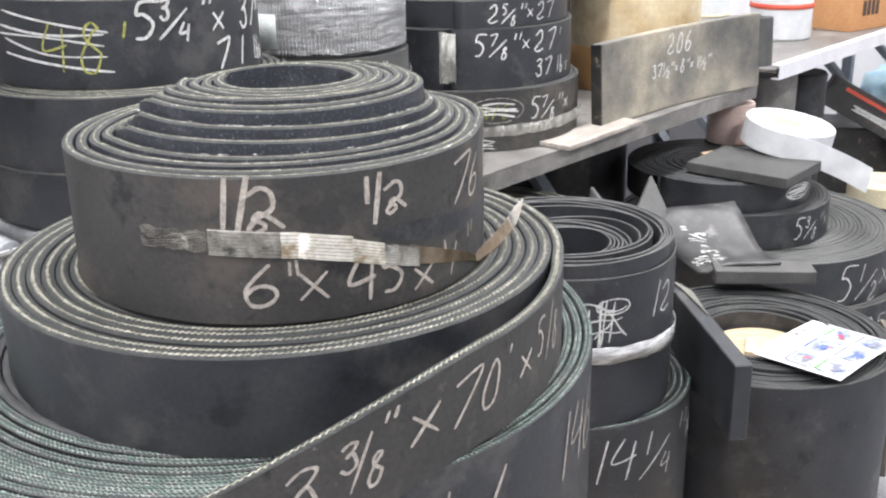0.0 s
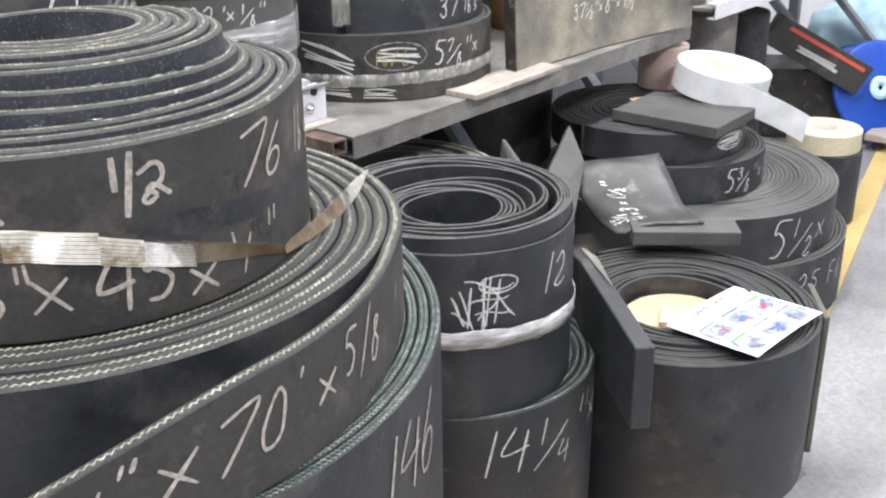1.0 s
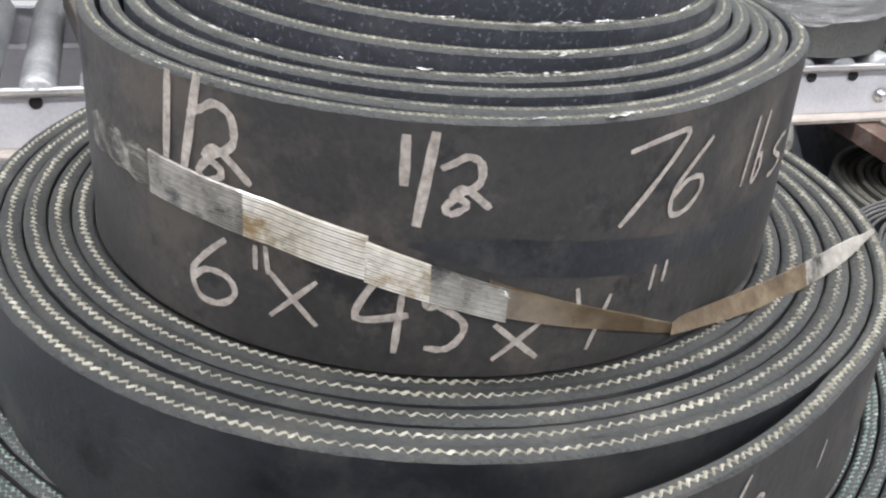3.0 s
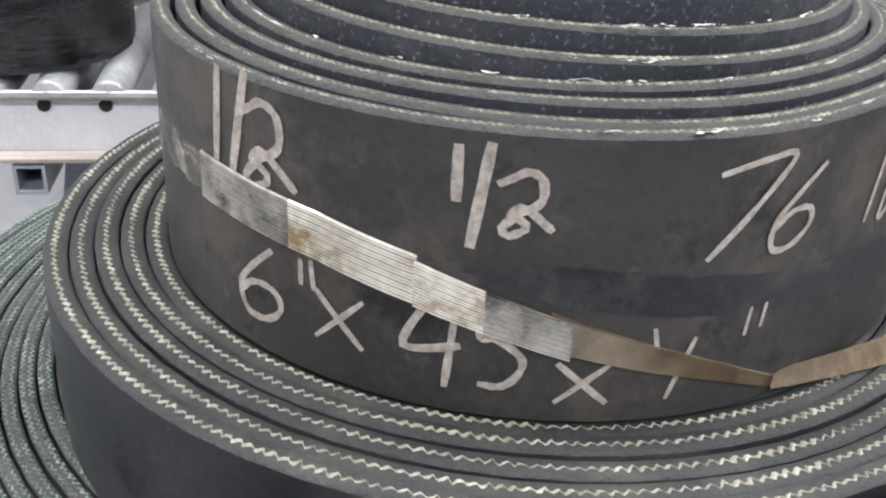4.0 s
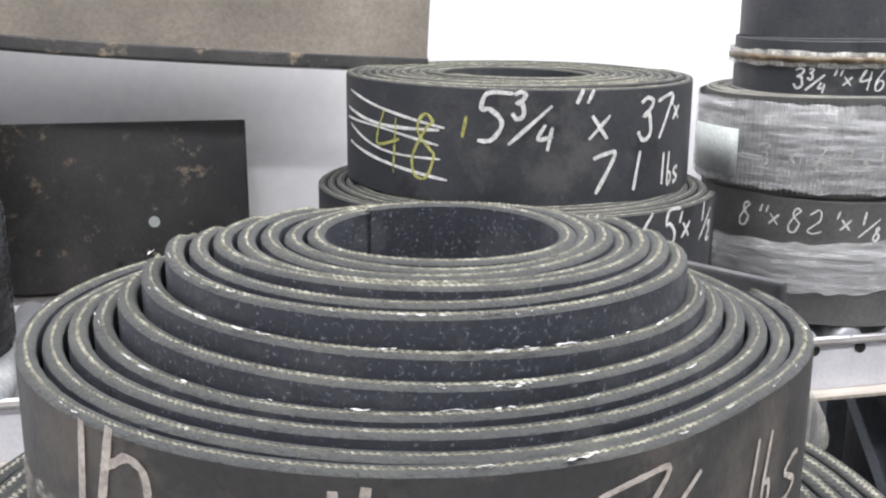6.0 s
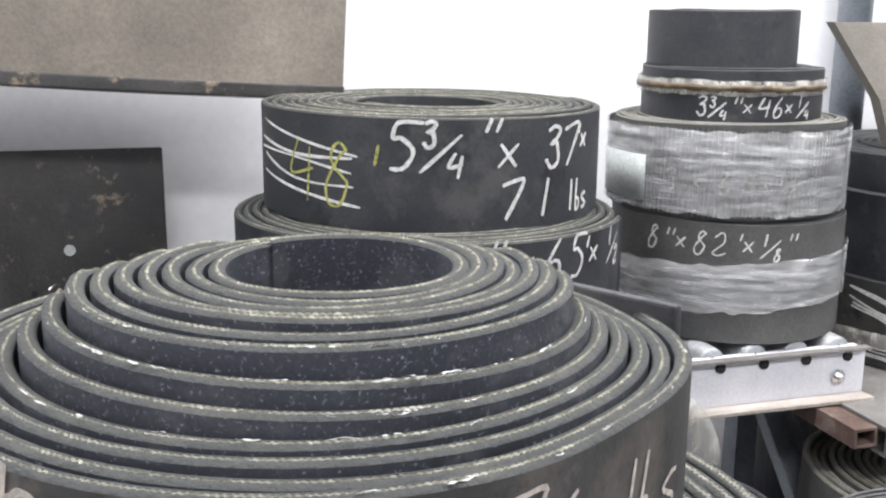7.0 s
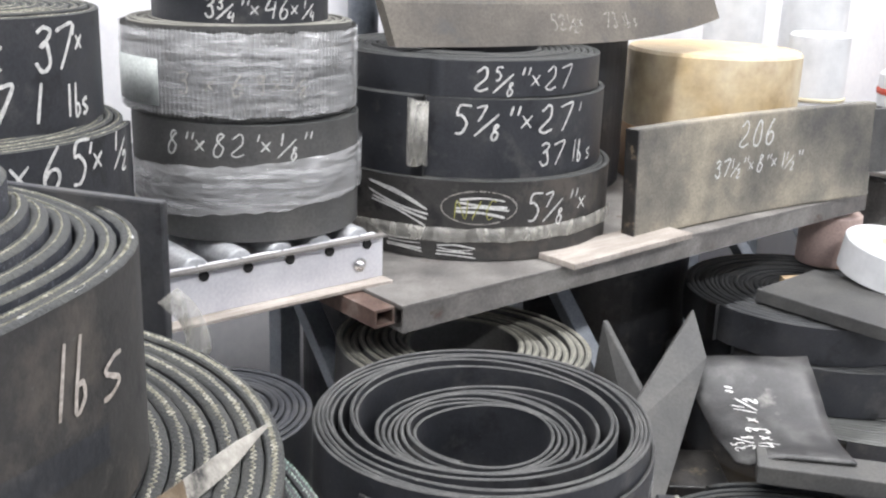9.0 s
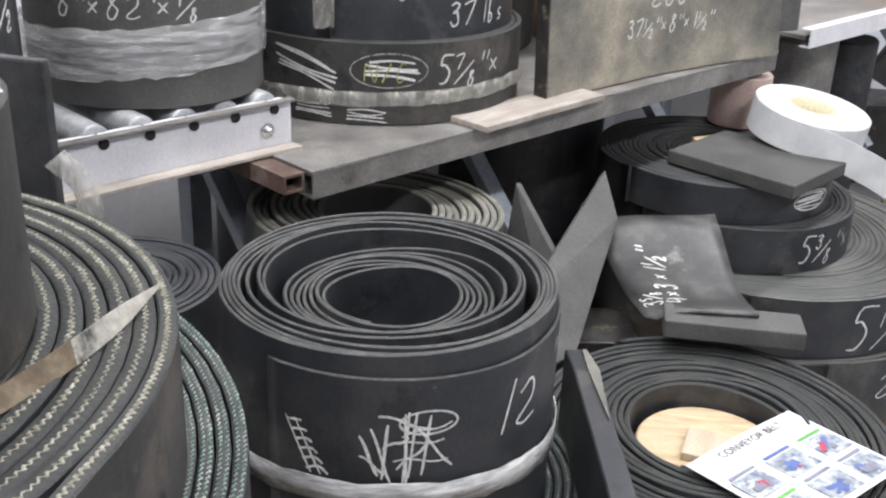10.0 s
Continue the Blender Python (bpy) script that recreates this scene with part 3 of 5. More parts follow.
for x in (-1.5, -0.62, 0.02, 0.66, 1.36):
    part("leg", tube("leg", 0.693, 0.045, 0.045, M_PAINT), shelf, "grey painted leg", pose(x, 0.34, 0.3295, 0, 90, 0))
    part("brace", box("brace", (0.045, 0.52, 0.028), M_PAINT, 0.003), shelf, "grey painted slanting brace", pose(x, 0.145, 0.455, 47, 0, 0))
    part("foot_plate", box("foot_plate", (0.1, 0.1, 0.008), M_PAINT, 0.002), shelf, m=pose(x, 0.34, -0.018))
for x in (-1.5, -0.62, 0.02):
    part("crossbar", tube("crossbar", 0.46, 0.04, 0.04, M_PAINT), shelf, m=pose(x, 0.2, 0.6965, 0, 0, 90))

plank = new("plank", box("plank", (0.36, 0.1, 0.012), M_PLANK, 0.002))
plank.matrix_world = bench_pose(0.5, -0.11, 0.7215, 0, 0, 1.5)
tagged(plank, "pale dusty wooden offcut lying on the shelf edge", "plank")

# ---- the big pile: three rolls on one another ----
AX, AY = -0.156, 1.119
TURNS_UP = (0.051, 0.051, 0.051, 0.051, 0.0505, 0.0495, 0.0485, 0.0415, 0.0244, 0.0129, 0.0085, 0.0031, 0, -0.0006)


def cone(u):
    """How far each turn is pushed up; the outer turns drop away sooner on the far side."""
    a = 50 - (1 - u) * 12.714 * 360
    back = max(0.0, math.cos(radians(a - 129)))
    k = min(1.0, u + 0.32 * back * min(1.0, u / 0.1)) * (len(TURNS_UP) - 1)
    i = min(int(k), len(TURNS_UP) - 2)
    f = k - i
    f = f * f * (3 - 2 * f)
    return TURNS_UP[i] * (1 - f) + TURNS_UP[i + 1] * f


def tight(u):
    """The core sits off the middle, and the outer turns are pressed flatter on one side and bulge beside it."""
    a = (50 - (1 - u) * 12.714 * 360 + 180) % 360 - 180
    return 0.02 * (1 - u) * math.cos(radians(a - 49)) + (0.009 * math.exp(-((a - 32) / 20) ** 2) - 0.005 * math.exp(-((a + 4) / 14) ** 2)) * max(0.0, (u - 0.7) / 0.3)


top = roll(pose(AX, AY, 0.968), "dusty black belt roll with raised core, chalk sizes and tape", 0.152, 0.075, 0.239, 0.0129, end=50, lift=cone, warp=tight, side=M_SPECKLED, skin=M_BROWN, edge=M_EDGE, ply=M_CORD_GREY, yarn=dict(bead=0.0042, amp=0.0006, wide=0.0015), seed=3, wob=0.002, steps=64, fill=0.86, group="rolls of the big pile")
for text, a0, z0, h, width, style in (
        ("|", -95.6, 0.101, 0.052, 0.0055, dict(slant=0.1)), ("|", -92.6, 0.098, 0.057, 0.006, dict(slant=0.23)), ("z", -87.2, 0.096, 0.046, 0.0042, dict(slant=-0.05, wide=1.55)),
        ("|", -59.8, 0.1155, 0.028, 0.0052, dict(slant=0.0)), ("|", -59.7, 0.093, 0.053, 0.0055, dict(slant=0.14)), ("z", -53.6, 0.1015, 0.032, 0.0036, dict(slant=0.0, wide=1.5)),
        ("7", -32.7, 0.089, 0.049, 0.003, dict(slant=0.293, wide=1.26)), ("6", -23.0, 0.09, 0.041, 0.003, dict(slant=0.25, wide=1.45)),
        ("l", -5.4, 0.086, 0.043, 0.003, dict(slant=0.2)), ("b", -1.0, 0.086, 0.043, 0.003, dict(slant=0.2, wide=0.9)), ("s", 4.6, 0.08, 0.05, 0.003, dict(slant=0.2, wide=1.4)),
        ("6", -89.4, 0.0215, 0.0425, 0.0036, dict(slant=0.0, wide=1.75)), ("|", -78.4, 0.051, 0.015, 0.003, dict(slant=0.0)), ("|", -76.6, 0.05, 0.017, 0.003, dict(slant=-0.1)),
        ("x", -75.3, 0.011, 0.063, 0.0036, dict(slant=0.0, wide=1.15)), ("4", -63.4, 0.014, 0.0455, 0.0042, dict(slant=0.0, wide=1.15)), ("5", -56.2, 0.019, 0.04, 0.0036, dict(slant=0.0, wide=1.45)),
        ("x", -45.3, 0.0007, 0.052, 0.0036, dict(slant=0.0, wide=1.3)), ("|", -34.8, 0.034, 0.02, 0.0026, dict(slant=-0.2)), ("|", -34.2, 0.012, 0.035, 0.0026, dict(slant=0.33)),
        ("|", -23.6, 0.043, 0.016, 0.0022, dict(slant=0.1)), ("|", -21.2, 0.046, 0.014, 0.0022, dict(slant=0.1))):
    note(top, text, a0, z0, h, width, M_CHALK, **style)
# white flakes on the torn cut edges of the pushed-up turns
rng = random.Random(4)
fl_v, fl_f = [], []
for k in range(120):
    turn_k = rng.choice((8, 8, 8, 9, 9, 9, 9, 7, 10, 13))
    a = radians(rng.choice((rng.uniform(-150, 30), rng.gauss(-35, 16), rng.gauss(-95, 14))))
    u = (turn_k - 0.286) / 12.714 - ((radians(50) - a) % math.tau) / math.tau / 12.714
    r = 0.075 + 0.164 * u + tight(u) + rng.uniform(0.001, 0.0045)
    z = 0.152 + cone(max(0, u)) + 0.0006
    n, l, w = len(fl_v), rng.uniform(0.003, 0.014), rng.uniform(0.0002, 0.0007)
    for s_ in range(5):
        aa = a + (s_ - 2) / 4 * l / r
        ww = w * (0.3 if s_ in (0, 4) else 1) * rng.uniform(0.5, 1.4)
        for d in (-ww, ww):
            fl_v.append(((r + d + rng.gauss(0, 0.0003)) * math.cos(aa), (r + d) * math.sin(aa), z + rng.uniform(0, 0.0012)))
    for s_ in range(4):
        fl_f.append((n + 2 * s_, n + 2 * s_ + 1, n + 2 * s_ + 3, n + 2 * s_ + 2))
tagged(part("flake_litter", mesh_of("flake_litter", fl_v, fl_f, M_FLAKE), top, "white flakes on the torn edge"), kind="stuff")


def tape_run(parent, a0, a1, z_at, w_at, mat, name, lift=0.0012, n=40, off=0.0, label="", ribs=15):
    """Strapping tape on a roll's outside, ribbed lengthwise: z_at and w_at give its middle and width by angle."""
    skin = SKIN[parent.name]
    verts, faces = [], []
    rows = ribs * 2 + 1
    for i in range(n + 1):
        a = a0 + (a1 - a0) * i / n
        r = skin(radians(a)) + off
        for j in range(rows):
            v = j / (rows - 1) - 0.5
            rr = r + lift + ((0.0006 if j % 2 else 0.0) - (0.0008 if j in (0, rows - 1) else 0)) * (ribs > 3)
            verts.append((rr * math.cos(radians(a)), rr * math.sin(radians(a)), z_at(a) + v * w_at(a)))
    for i in range(n):
        for j in range(rows - 1):
            k = i * rows + j
            faces.append((k, k + rows, k + rows + 1, k + 1))
    striped_faces = [1 if ribs > 3 and (j % 2 == 0 and (j // 2) % 2) else 0 for i in range(n) for j in range(rows - 1)]
    return part(name, mesh_of(name, verts, faces, [mat, M_TAPE_GAP], striped_faces, smooth=False), parent, label)


def tape_z(a):
    pts = ((-112, 0.089), (-104, 0.089), (-88, 0.086), (-75, 0.082), (-62, 0.0715), (-52, 0.0596), (-44, 0.049), (-30, 0.031), (-24.5, 0.023), (-16, 0.008))
    for (a0, z0), (a1, z1) in zip(pts, pts[1:]):
        if a <= a1:
            return z0 + (z1 - z0) * (a - a0) / (a1 - a0)
    return pts[-1][1]


tape_run(top, -114, -94, tape_z, lambda a: 0.022 + 0.003 * math.sin(a), M_TAPE_FRAY, "strapping_tape", label="frayed clear end of the strapping tape")
# the grey and pale runs share nearly one gloss and differ in colour
tape_run(top, -96, -78, tape_z, lambda a: 0.027, M_TAPE_GREY, "strapping_tape", lift=0.0014, label="greyer ribbed strapping tape")
tape_run(top, -79, -62, tape_z, lambda a: 0.027, M_TAPE, "strapping_tape", lift=0.0016, label="paler ribbed strapping tape")
tape_run(top, -62.3, -54, lambda a: tape_z(a) - 0.002, lambda a: 0.025 - 0.0002 * (a + 62), M_TAPE, "strapping_tape", lift=0.0022, label="overlapping paler strapping tape")
tape_run(top, -54.2, -44, lambda a: tape_z(a) - 0.002, lambda a: 0.025 - 0.0002 * (a + 62), M_TAPE_GREY, "strapping_tape", lift=0.0021, label="greyer stained strapping tape")
tape_run(top, -46.5, -16, tape_z, lambda a: 0.0215 - 0.0145 * max(0, (a + 46.5) / 30), M_TAPE_BROWN, "strapping_tape", label="brown stained strapping tape")
# the tape's loose end sticks out past the roll
tv, tf = [], []
r0 = SKIN[top.name](radians(-16))
p_start = Vector((r0 * math.cos(radians(-16)), r0 * math.sin(radians(-16)), 0.008))
p_end = Vector((0.136 - AX, 1.28 - AY, 0.976 - 0.968))
for i in range(13):
    u = i / 12
    p = p_start.lerp(p_end, u) + Vector((0.006, 0, -0.004)) * math.sin(math.pi * u)
    w = 0.0045 + 0.0035 * math.sin(math.pi * min(1, u * 1.1) * 0.8) - 0.0055 * max(0, (u - 0.8) / 0.2)
    for s in (-1, 1):
        for k in (0, 0.0008):
            tv.append(p + Vector((0.4 * s * w + k, -0.45 * s * w - k, -0.8 * s * w)))
for i in range(12):
    a = 4 * i
    tf += [(a, a + 4, a + 6, a + 2), (a + 3, a + 7, a + 5, a + 1), (a, a + 1, a + 5, a + 4), (a + 2, a + 6, a + 7, a + 3)]
tf += [(0, 2, 3, 1), (48, 49, 51, 50)]
part("tape_end", mesh_of("tape_end", tv, tf, [M_TAPE_BROWN, M_TAPE_GREY], [1 if (i // 4) >= 7 and i < 48 else 0 for i in range(len(tf))], smooth=False), top, "loose brown end of the tape")
# a dark rubbed stripe on the roll's outside
tape_run(top, -57, 8, lambda a: 0.0787 - 0.00045 * (a + 50), lambda a: 0.003 + 0.019 * min(1, (a + 57) / 12), M_BLACK, "rubbed_stripe", lift=0.0003, ribs=2, label="dark rubbed stripe")

mid = roll(pose(-0.158, 1.135, 0.8595), "wide black belt roll with frayed cords and a drooping tail", 0.106, 0.106, 0.328, 0.0158, end=100, turn=-1, side=M_BLACK, edge=M_EDGE, ply=M_CORD, yarn=dict(since=0.21, amp=0.0014, wide=0.0026, bead=0.0066), seed=8, wob=0.003, steps=64, fill=0.92, jitter=0.001, group="rolls of the big pile")
# its outer tail leaves the roll and slants down round the roll below
tail_v, tail_f, tail_i = [], [], []
N = 110


def tail_at(u):
    a = 100 - 215 * u
    r = 0.328 + 0.0158 * (100 - a) / 360 + 0.095 * max(0, min(1, (-8 - a) / 80)) ** 1.25
    z = 0.002 * min(1, (100 - a) / 62) - 0.085 * max(0, (-50 - a) / 40) ** 1.7
    return radians(a), r, z


for i in range(N + 1):
    a, r, z = tail_at(i / N)
    for d, h in ((0.0065, 0.001), (0.0065, 0.104), (0.005, 0.1057), (-0.005, 0.1057), (-0.0065, 0.104), (-0.0065, 0.001)):
        tail_v.append(((r + d) * math.cos(a), (r + d) * math.sin(a), z + h))
for i in range(N):
    for j in range(6):
        k = (j + 1) % 6
        tail_f.append((6 * i + j, 6 * i + k, 6 * i + 6 + k, 6 * i + 6 + j))
        tail_i.append(1 if j in (1, 2, 3) else 0)
tail_f += [tuple(range(6)), tuple(6 * N + 5 - j for j in range(6))]
tail_i += [1, 1]
part("tail", mesh_of("tail", tail_v, tail_f, [M_BROWN, M_EDGE], tail_i, smooth=False), mid, "dusty loose tail of the belt")
cv, cf = [], []
rng = random.Random(12)
M = 920
for i in range(M + 1):
    a, r, z = tail_at(i / M)
    r += 0.0015 * math.sin(math.pi * i / 2) + rng.gauss(0, 0.0003)
    w = 0.0023 * (0.6 + 0.4 * math.cos(math.pi * i / 2)) * rng.uniform(0.6, 1.3)
    for d, h in ((w, -0.0003), (0, 0.0012), (-w, -0.0003)):
        cv.append(((r + d) * math.cos(a), (r + d) * math.sin(a), z + 0.1057 + h))
for i in range(M):
    for j in range(2):
        cf.append((3 * i + j, 3 * i + j + 1, 3 * i + j + 4, 3 * i + j + 3))
part("fabric_ply", mesh_of("fabric_ply", cv, cf, M_CORD, smooth=False), mid)


def tail_surface(a_start, v0):
    def at(u, v):
        a = a_start + math.degrees(u / 0.39)
        ar, r, z = tail_at(max(0.0, min(1.0, (100 - a) / 215)))
        n = Vector((math.cos(ar), math.sin(ar), 0))
        return n * (r + 0.0066) + Vector((0, 0, z + v0 + v)), n
    return at


for text, a0, v0, h, style in (
        ("3", -81.5, 0.034, 0.052, dict(slant=0.1, wide=1.2)), ("3", -74.0, 0.058, 0.028, dict(slant=0.1, wide=1.2)), ("/", -73.5, 0.036, 0.05, dict(slant=0.1)), ("8", -70.4, 0.032, 0.03, dict(slant=0.1)),
        ("\"", -68.6, 0.066, 0.03, dict(slant=0.2, wide=1.1)), ("x", -63.9, 0.032, 0.066, dict(slant=0.1, wide=1.2)), ("7", -58.2, 0.036, 0.048, dict(slant=0.35, wide=1.15)), ("0", -51.6, 0.038, 0.046, dict(slant=0.2, wide=1.1)),
        ("'", -45.6, 0.062, 0.028, dict(slant=0.2)), ("x", -41.2, 0.034, 0.052, dict(slant=0.1, wide=1.2)), ("5", -35.6, 0.052, 0.038, dict(slant=0.1)), ("/", -32.2, 0.036, 0.062, dict(slant=0.1)), ("8", -27.4, 0.04, 0.038, dict(slant=0.15)),
        ("|", -13.4, 0.056, 0.018, dict(slant=0.3))):
    chalk(mid, lines_of(text, h, **style), tail_surface(a0, v0), 0.0038, M_CHALK, 3)

low = roll(pose(-0.207, 1.136, 0.494), "tall black belt roll with greenish frayed cords, under the pile", 0.364, 0.126, 0.425, 0.0124, end=120, side=M_BLACK, edge=M_EDGE_DARK, ply=M_CORD_GREEN, yarn=dict(since=0.31, bead=0.0058, amp=0.0011, wide=0.0015), seed=15, wob=0.002, steps=60, fill=0.86, jitter=0.002, group="rolls of the big pile", offsets=(-0.0025, 0.0025))
note(low, "146", -29.5, 0.257, 0.078, 0.004, M_CHALK, slant=0.15, gap=0.62)
note(low, "|| /", -61, 0.26, 0.075, 0.004, M_CHALK, slant=0.2)
base = roll(pose(-0.2, 1.136, 0.1225), "plain black belt roll at the foot of the pile", 0.37, 0.12, 0.4, 0.014, end=150, side=M_BLACK, edge=M_EDGE_DARK, seed=16, steps=40, group="rolls of the big pile")


def pallet(x, y, w, l, rz):
    ob = thing("pallet", pose(x, y, 0, 0, 0, rz), "pale worn wooden pallet under the rolls", "pallet", "pallets")
    n = 7
    for i in range(n):
        part("deck_board", box("deck_board", (w, l / n - 0.03, 0.018), M_WOOD, 0.003), ob, m=pose(0, -l / 2 + (i + 0.5) * l / n, 0.104))
    for k in (-1, 0, 1):
        part("stringer", box("stringer", (0.04, l, 0.103), M_WOOD, 0.003), ob, m=pose(k * (w / 2 - 0.02), 0, 0.0))
    return ob


pallet(-0.1, 1.19, 1.1, 0.95, 0)
pallet(0.36, 2.2, 0.9, 1.3, 0)

# ---- rolls beside the pile ----
LOOSE = ((0.0, 0.078), (0.43, 0.126), (0.47, 0.147), (0.58, 0.156), (0.63, 0.173), (1.0, 0.2005))


def loose_warp(u):
    """The turns lie in three groups: a core, a loop standing free, and an outer pack."""
    for (u0, r0), (u1, r1) in zip(LOOSE, LOOSE[1:]):
        if u <= u1:
            return r0 + (r1 - r0) * (u - u0) / (u1 - u0) - 0.075 - 0.1255 * u
    return 0.0


def loose_lift(u):
    return -0.024 * max(0, min(1, (0.47 - u) / 0.05)) + 0.004 * max(0, 1 - abs(u - 0.54) / 0.07) - 0.026 * max(0, min(1, (u - 0.955) / 0.03))


twelve = roll(pose(0.228, 1.75, 0.474), "loosely wound black belt roll with scribbled chalk and silver wrap", 0.303, 0.075, 0.2005, 0.00833, end=-121, turn=-1, side=M_BLACK, edge=M_EDGE_PLAIN, seed=21, wob=0.006, steps=64, fill=0.52, jitter=0.0028, lift=loose_lift, warp=loose_warp, group="rolls of the small pile")
note(twelve, "1", -49, 0.188, 0.064, 0.003, M_CHALK_PALE, slant=0.2)
note(twelve, "2", -37.5, 0.19, 0.052, 0.003, M_CHALK_PALE, slant=0.1, wide=1.1)
note(twelve, "\"x", -17, 0.21, 0.052, 0.003, M_CHALK_PALE, slant=0.2)
# two patches of writing, crossed out
bars = [[Vector((0.006 + 0.0115 * k + 0.03 * (1 - t), 0.004 + 0.064 * t)) for t in (0, 0.3, 0.6, 1)] for k in range(2)]
rungs = [smooth_line([Vector((0.03 - 0.022 * t, 0.008 + 0.056 * t)), Vector((0.045 - 0.022 * t, 0.014 + 0.052 * t)), Vector((0.056 - 0.03 * t, 0.006 + 0.06 * t))]) for t in (0, 0.2, 0.4, 0.6, 0.8, 1)]
chalk(twelve, bars + rungs, skin_surface(twelve, -115.5, 0.15), 0.003, M_CHALK_PALE, 1)
strokes = [(0.02, 0.085, 0.075, 0.07), (0.04, 0.02, 0.07, 0.05), (0.055, 0.075, 0.1, 0.02), (0.052, 0.09, 0.046, 0.0), (0.025, 0.045, 0.052, 0.06), (0.0, 0.06, 0.02, 0.012), (0.012, 0.07, 0.034, 0.002), (0.03, 0.075, 0.024, 0.008), (0.048, 0.088, 0.05, 0.0), (0.06, 0.088, 0.052, 0.01), (0.075, 0.085, 0.066, 0.012), (0.0, 0.035, 0.03, 0.014), (0.03, 0.05, 0.09, 0.055), (0.036, 0.03, 0.095, 0.03), (0.045, 0.06, 0.098, 0.075)]
chalk(twelve, [[Vector((x0, y0)).lerp(Vector((x1, y1)), t / 6) + Vector((0, 0.003 * math.sin(t))) for t in range(7)] for x0, y0, x1, y1 in strokes], skin_surface(twelve, -90, 0.15), 0.003, M_CHALK_PALE, 2)
chalk(twelve, [[p + Vector((0.042, 0.062)) for p in oval(0.062, 0.028)[0]]], skin_surface(twelve, -90, 0.15), 0.003, M_CHALK_PALE, 7)
part("wrap_band", shell("wrap_band", 0.206, 0.112, 0.142, M_BAND, -150, 60, thick=0.0015, rip=0.002, drop=lambda t: 0.012 * math.sin(5 * t)), twelve, "silvery stretch wrap band")
under = roll(pose(0.24, 1.785, 0.1225), "tall black belt roll with pale cords, under another roll", 0.3505, 0.09, 0.236, 0.0125, end=40, side=M_BLACK, edge=M_EDGE_DARK, ply=M_CORD_GREEN, yarn=dict(since=0.17, bead=0.006, wide=0.0024), seed=23, wob=0.003, steps=52, jitter=0.002, group="rolls of the small pile", offsets=(0.0,))
note(under, "14{1/4}\"x", -86, 0.24, 0.085, 0.0035, M_CHALK_PALE, slant=0.15)
coil = roll(pose(-0.165, 1.865, 0.1225), "narrow dark belt coil standing behind the pile", 0.56, 0.02, 0.14, 0.0095, end=200, side=M_BLACK, edge=M_BLACK, seed=25, steps=44)
back = roll(pose(0.09, 2.36, 0.1225), "dusty belt roll with torn pale edges under the shelf", 0.49, 0.1, 0.235, 0.0135, end=-60, side=M_GREY, edge=M_EDGE_PALE, ply=M_CORD, yarn=dict(bead=0.008, cuts=2), seed=27, wob=0.012, steps=52, fill=0.8, jitter=0.006)
back.matrix_world = pose(0.09, 2.36, 0.1225, -2, 2, 0)
chalk(back, scribble(0.05, 0.06, 4, 5, 1.5), skin_surface(back, -42, 0.41), 0.003, M_CHALK_PALE, 8)

paper_roll = roll(pose(0.675, 2.005, 0.1225), "wide black belt roll with a wooden core, carrying a flyer", 0.33, 0.117, 0.268, 0.0103, end=120, side=M_BLACK, edge=M_EDGE, seed=31, wob=0.008, steps=60, fill=0.8, jitter=0.004, lift=lambda u: 0.004 * math.sin(7 * u))
part("core", lathe("core", [(0, 0), (0.109, 0), (0.109, 0.292), (0.106, 0.295), (0, 0.295)], M_WOOD, 40, False), paper_roll, "pale wooden core disc", pose(0.0, 0, 0))
part("core_board", box("core_board", (0.14, 0.075, 0.012), M_PLANK_PALE, 0.002), paper_roll, "greyer wooden batten on the core", pose(0.03, -0.025, 0.2955, 0, 0, -14))

part("tail", box("tail", (0.012, 0.16, 0.31), M_SLAB, 0.003, cuts=6, bend=lambda c: (c.x + 0.6 * c.y * c.y, c.y, c.z)), paper_roll, "dusty loose outer end", pose(0.283, 0.04, 0.001, 0, 0, -6))
flyer = thing("flyer", pose(0.775, 1.9, 0.462, -1, 1.5, 46.6), "printed white flyer lying on a belt roll", "flyer")
FW, FH = 0.25, 0.185
part("sheet", box("sheet", (FW, FH, 0.0012), M_PAPER, 0, cuts=12, bend=lambda c: (c.x, c.y, c.z + 0.006 * math.cos(9 * c.x))), flyer)
M_PHOTO = material("pale_photo_print", [(0.1, 0.13, 0.2), (0.3, 0.33, 0.36), (0.55, 0.54, 0.5)], 60, (0.5, 0.6), bump=0, spots=[((0.04, 0.05, 0.1), 0.58, 70), ((0.35, 0.07, 0.07), 0.66, 50)])
rng = random.Random(8)
for i in range(3):
    for j in range(2):
        px, py = -0.08 + 0.08 * i, -0.056 + 0.064 * j
        lift_at = 0.0016 + 0.006 * math.cos(9 * px)
        part("photo", box("photo", (0.07, 0.046, 0.0004), M_PHOTO, 0), flyer, m=pose(px, py - 0.004, lift_at))
        part("caption_bar", box("caption_bar", (0.06, 0.006, 0.0004), M_PRINTS[(1, 3, 3, 2, 3, 1)[2 * i + j]], 0), flyer, m=pose(px, py + 0.0245, lift_at))
        for k in range(5):
            me = box("picture", (rng.uniform(0.008, 0.03), rng.uniform(0.005, 0.016), 0.0003), M_PRINTS[rng.choice((0, 2, 2, 3, 3))], 0)
            part("picture", me, flyer, m=pose(px + rng.uniform(-0.018, 0.018), py - 0.004 + rng.uniform(-0.01, 0.01), lift_at + 0.0006 + 0.0003 * k, 0, 0, rng.uniform(-40, 40)))

# heading of the flyer, set in the plain built-in font
text = bpy.data.curves.new("heading", "FONT")
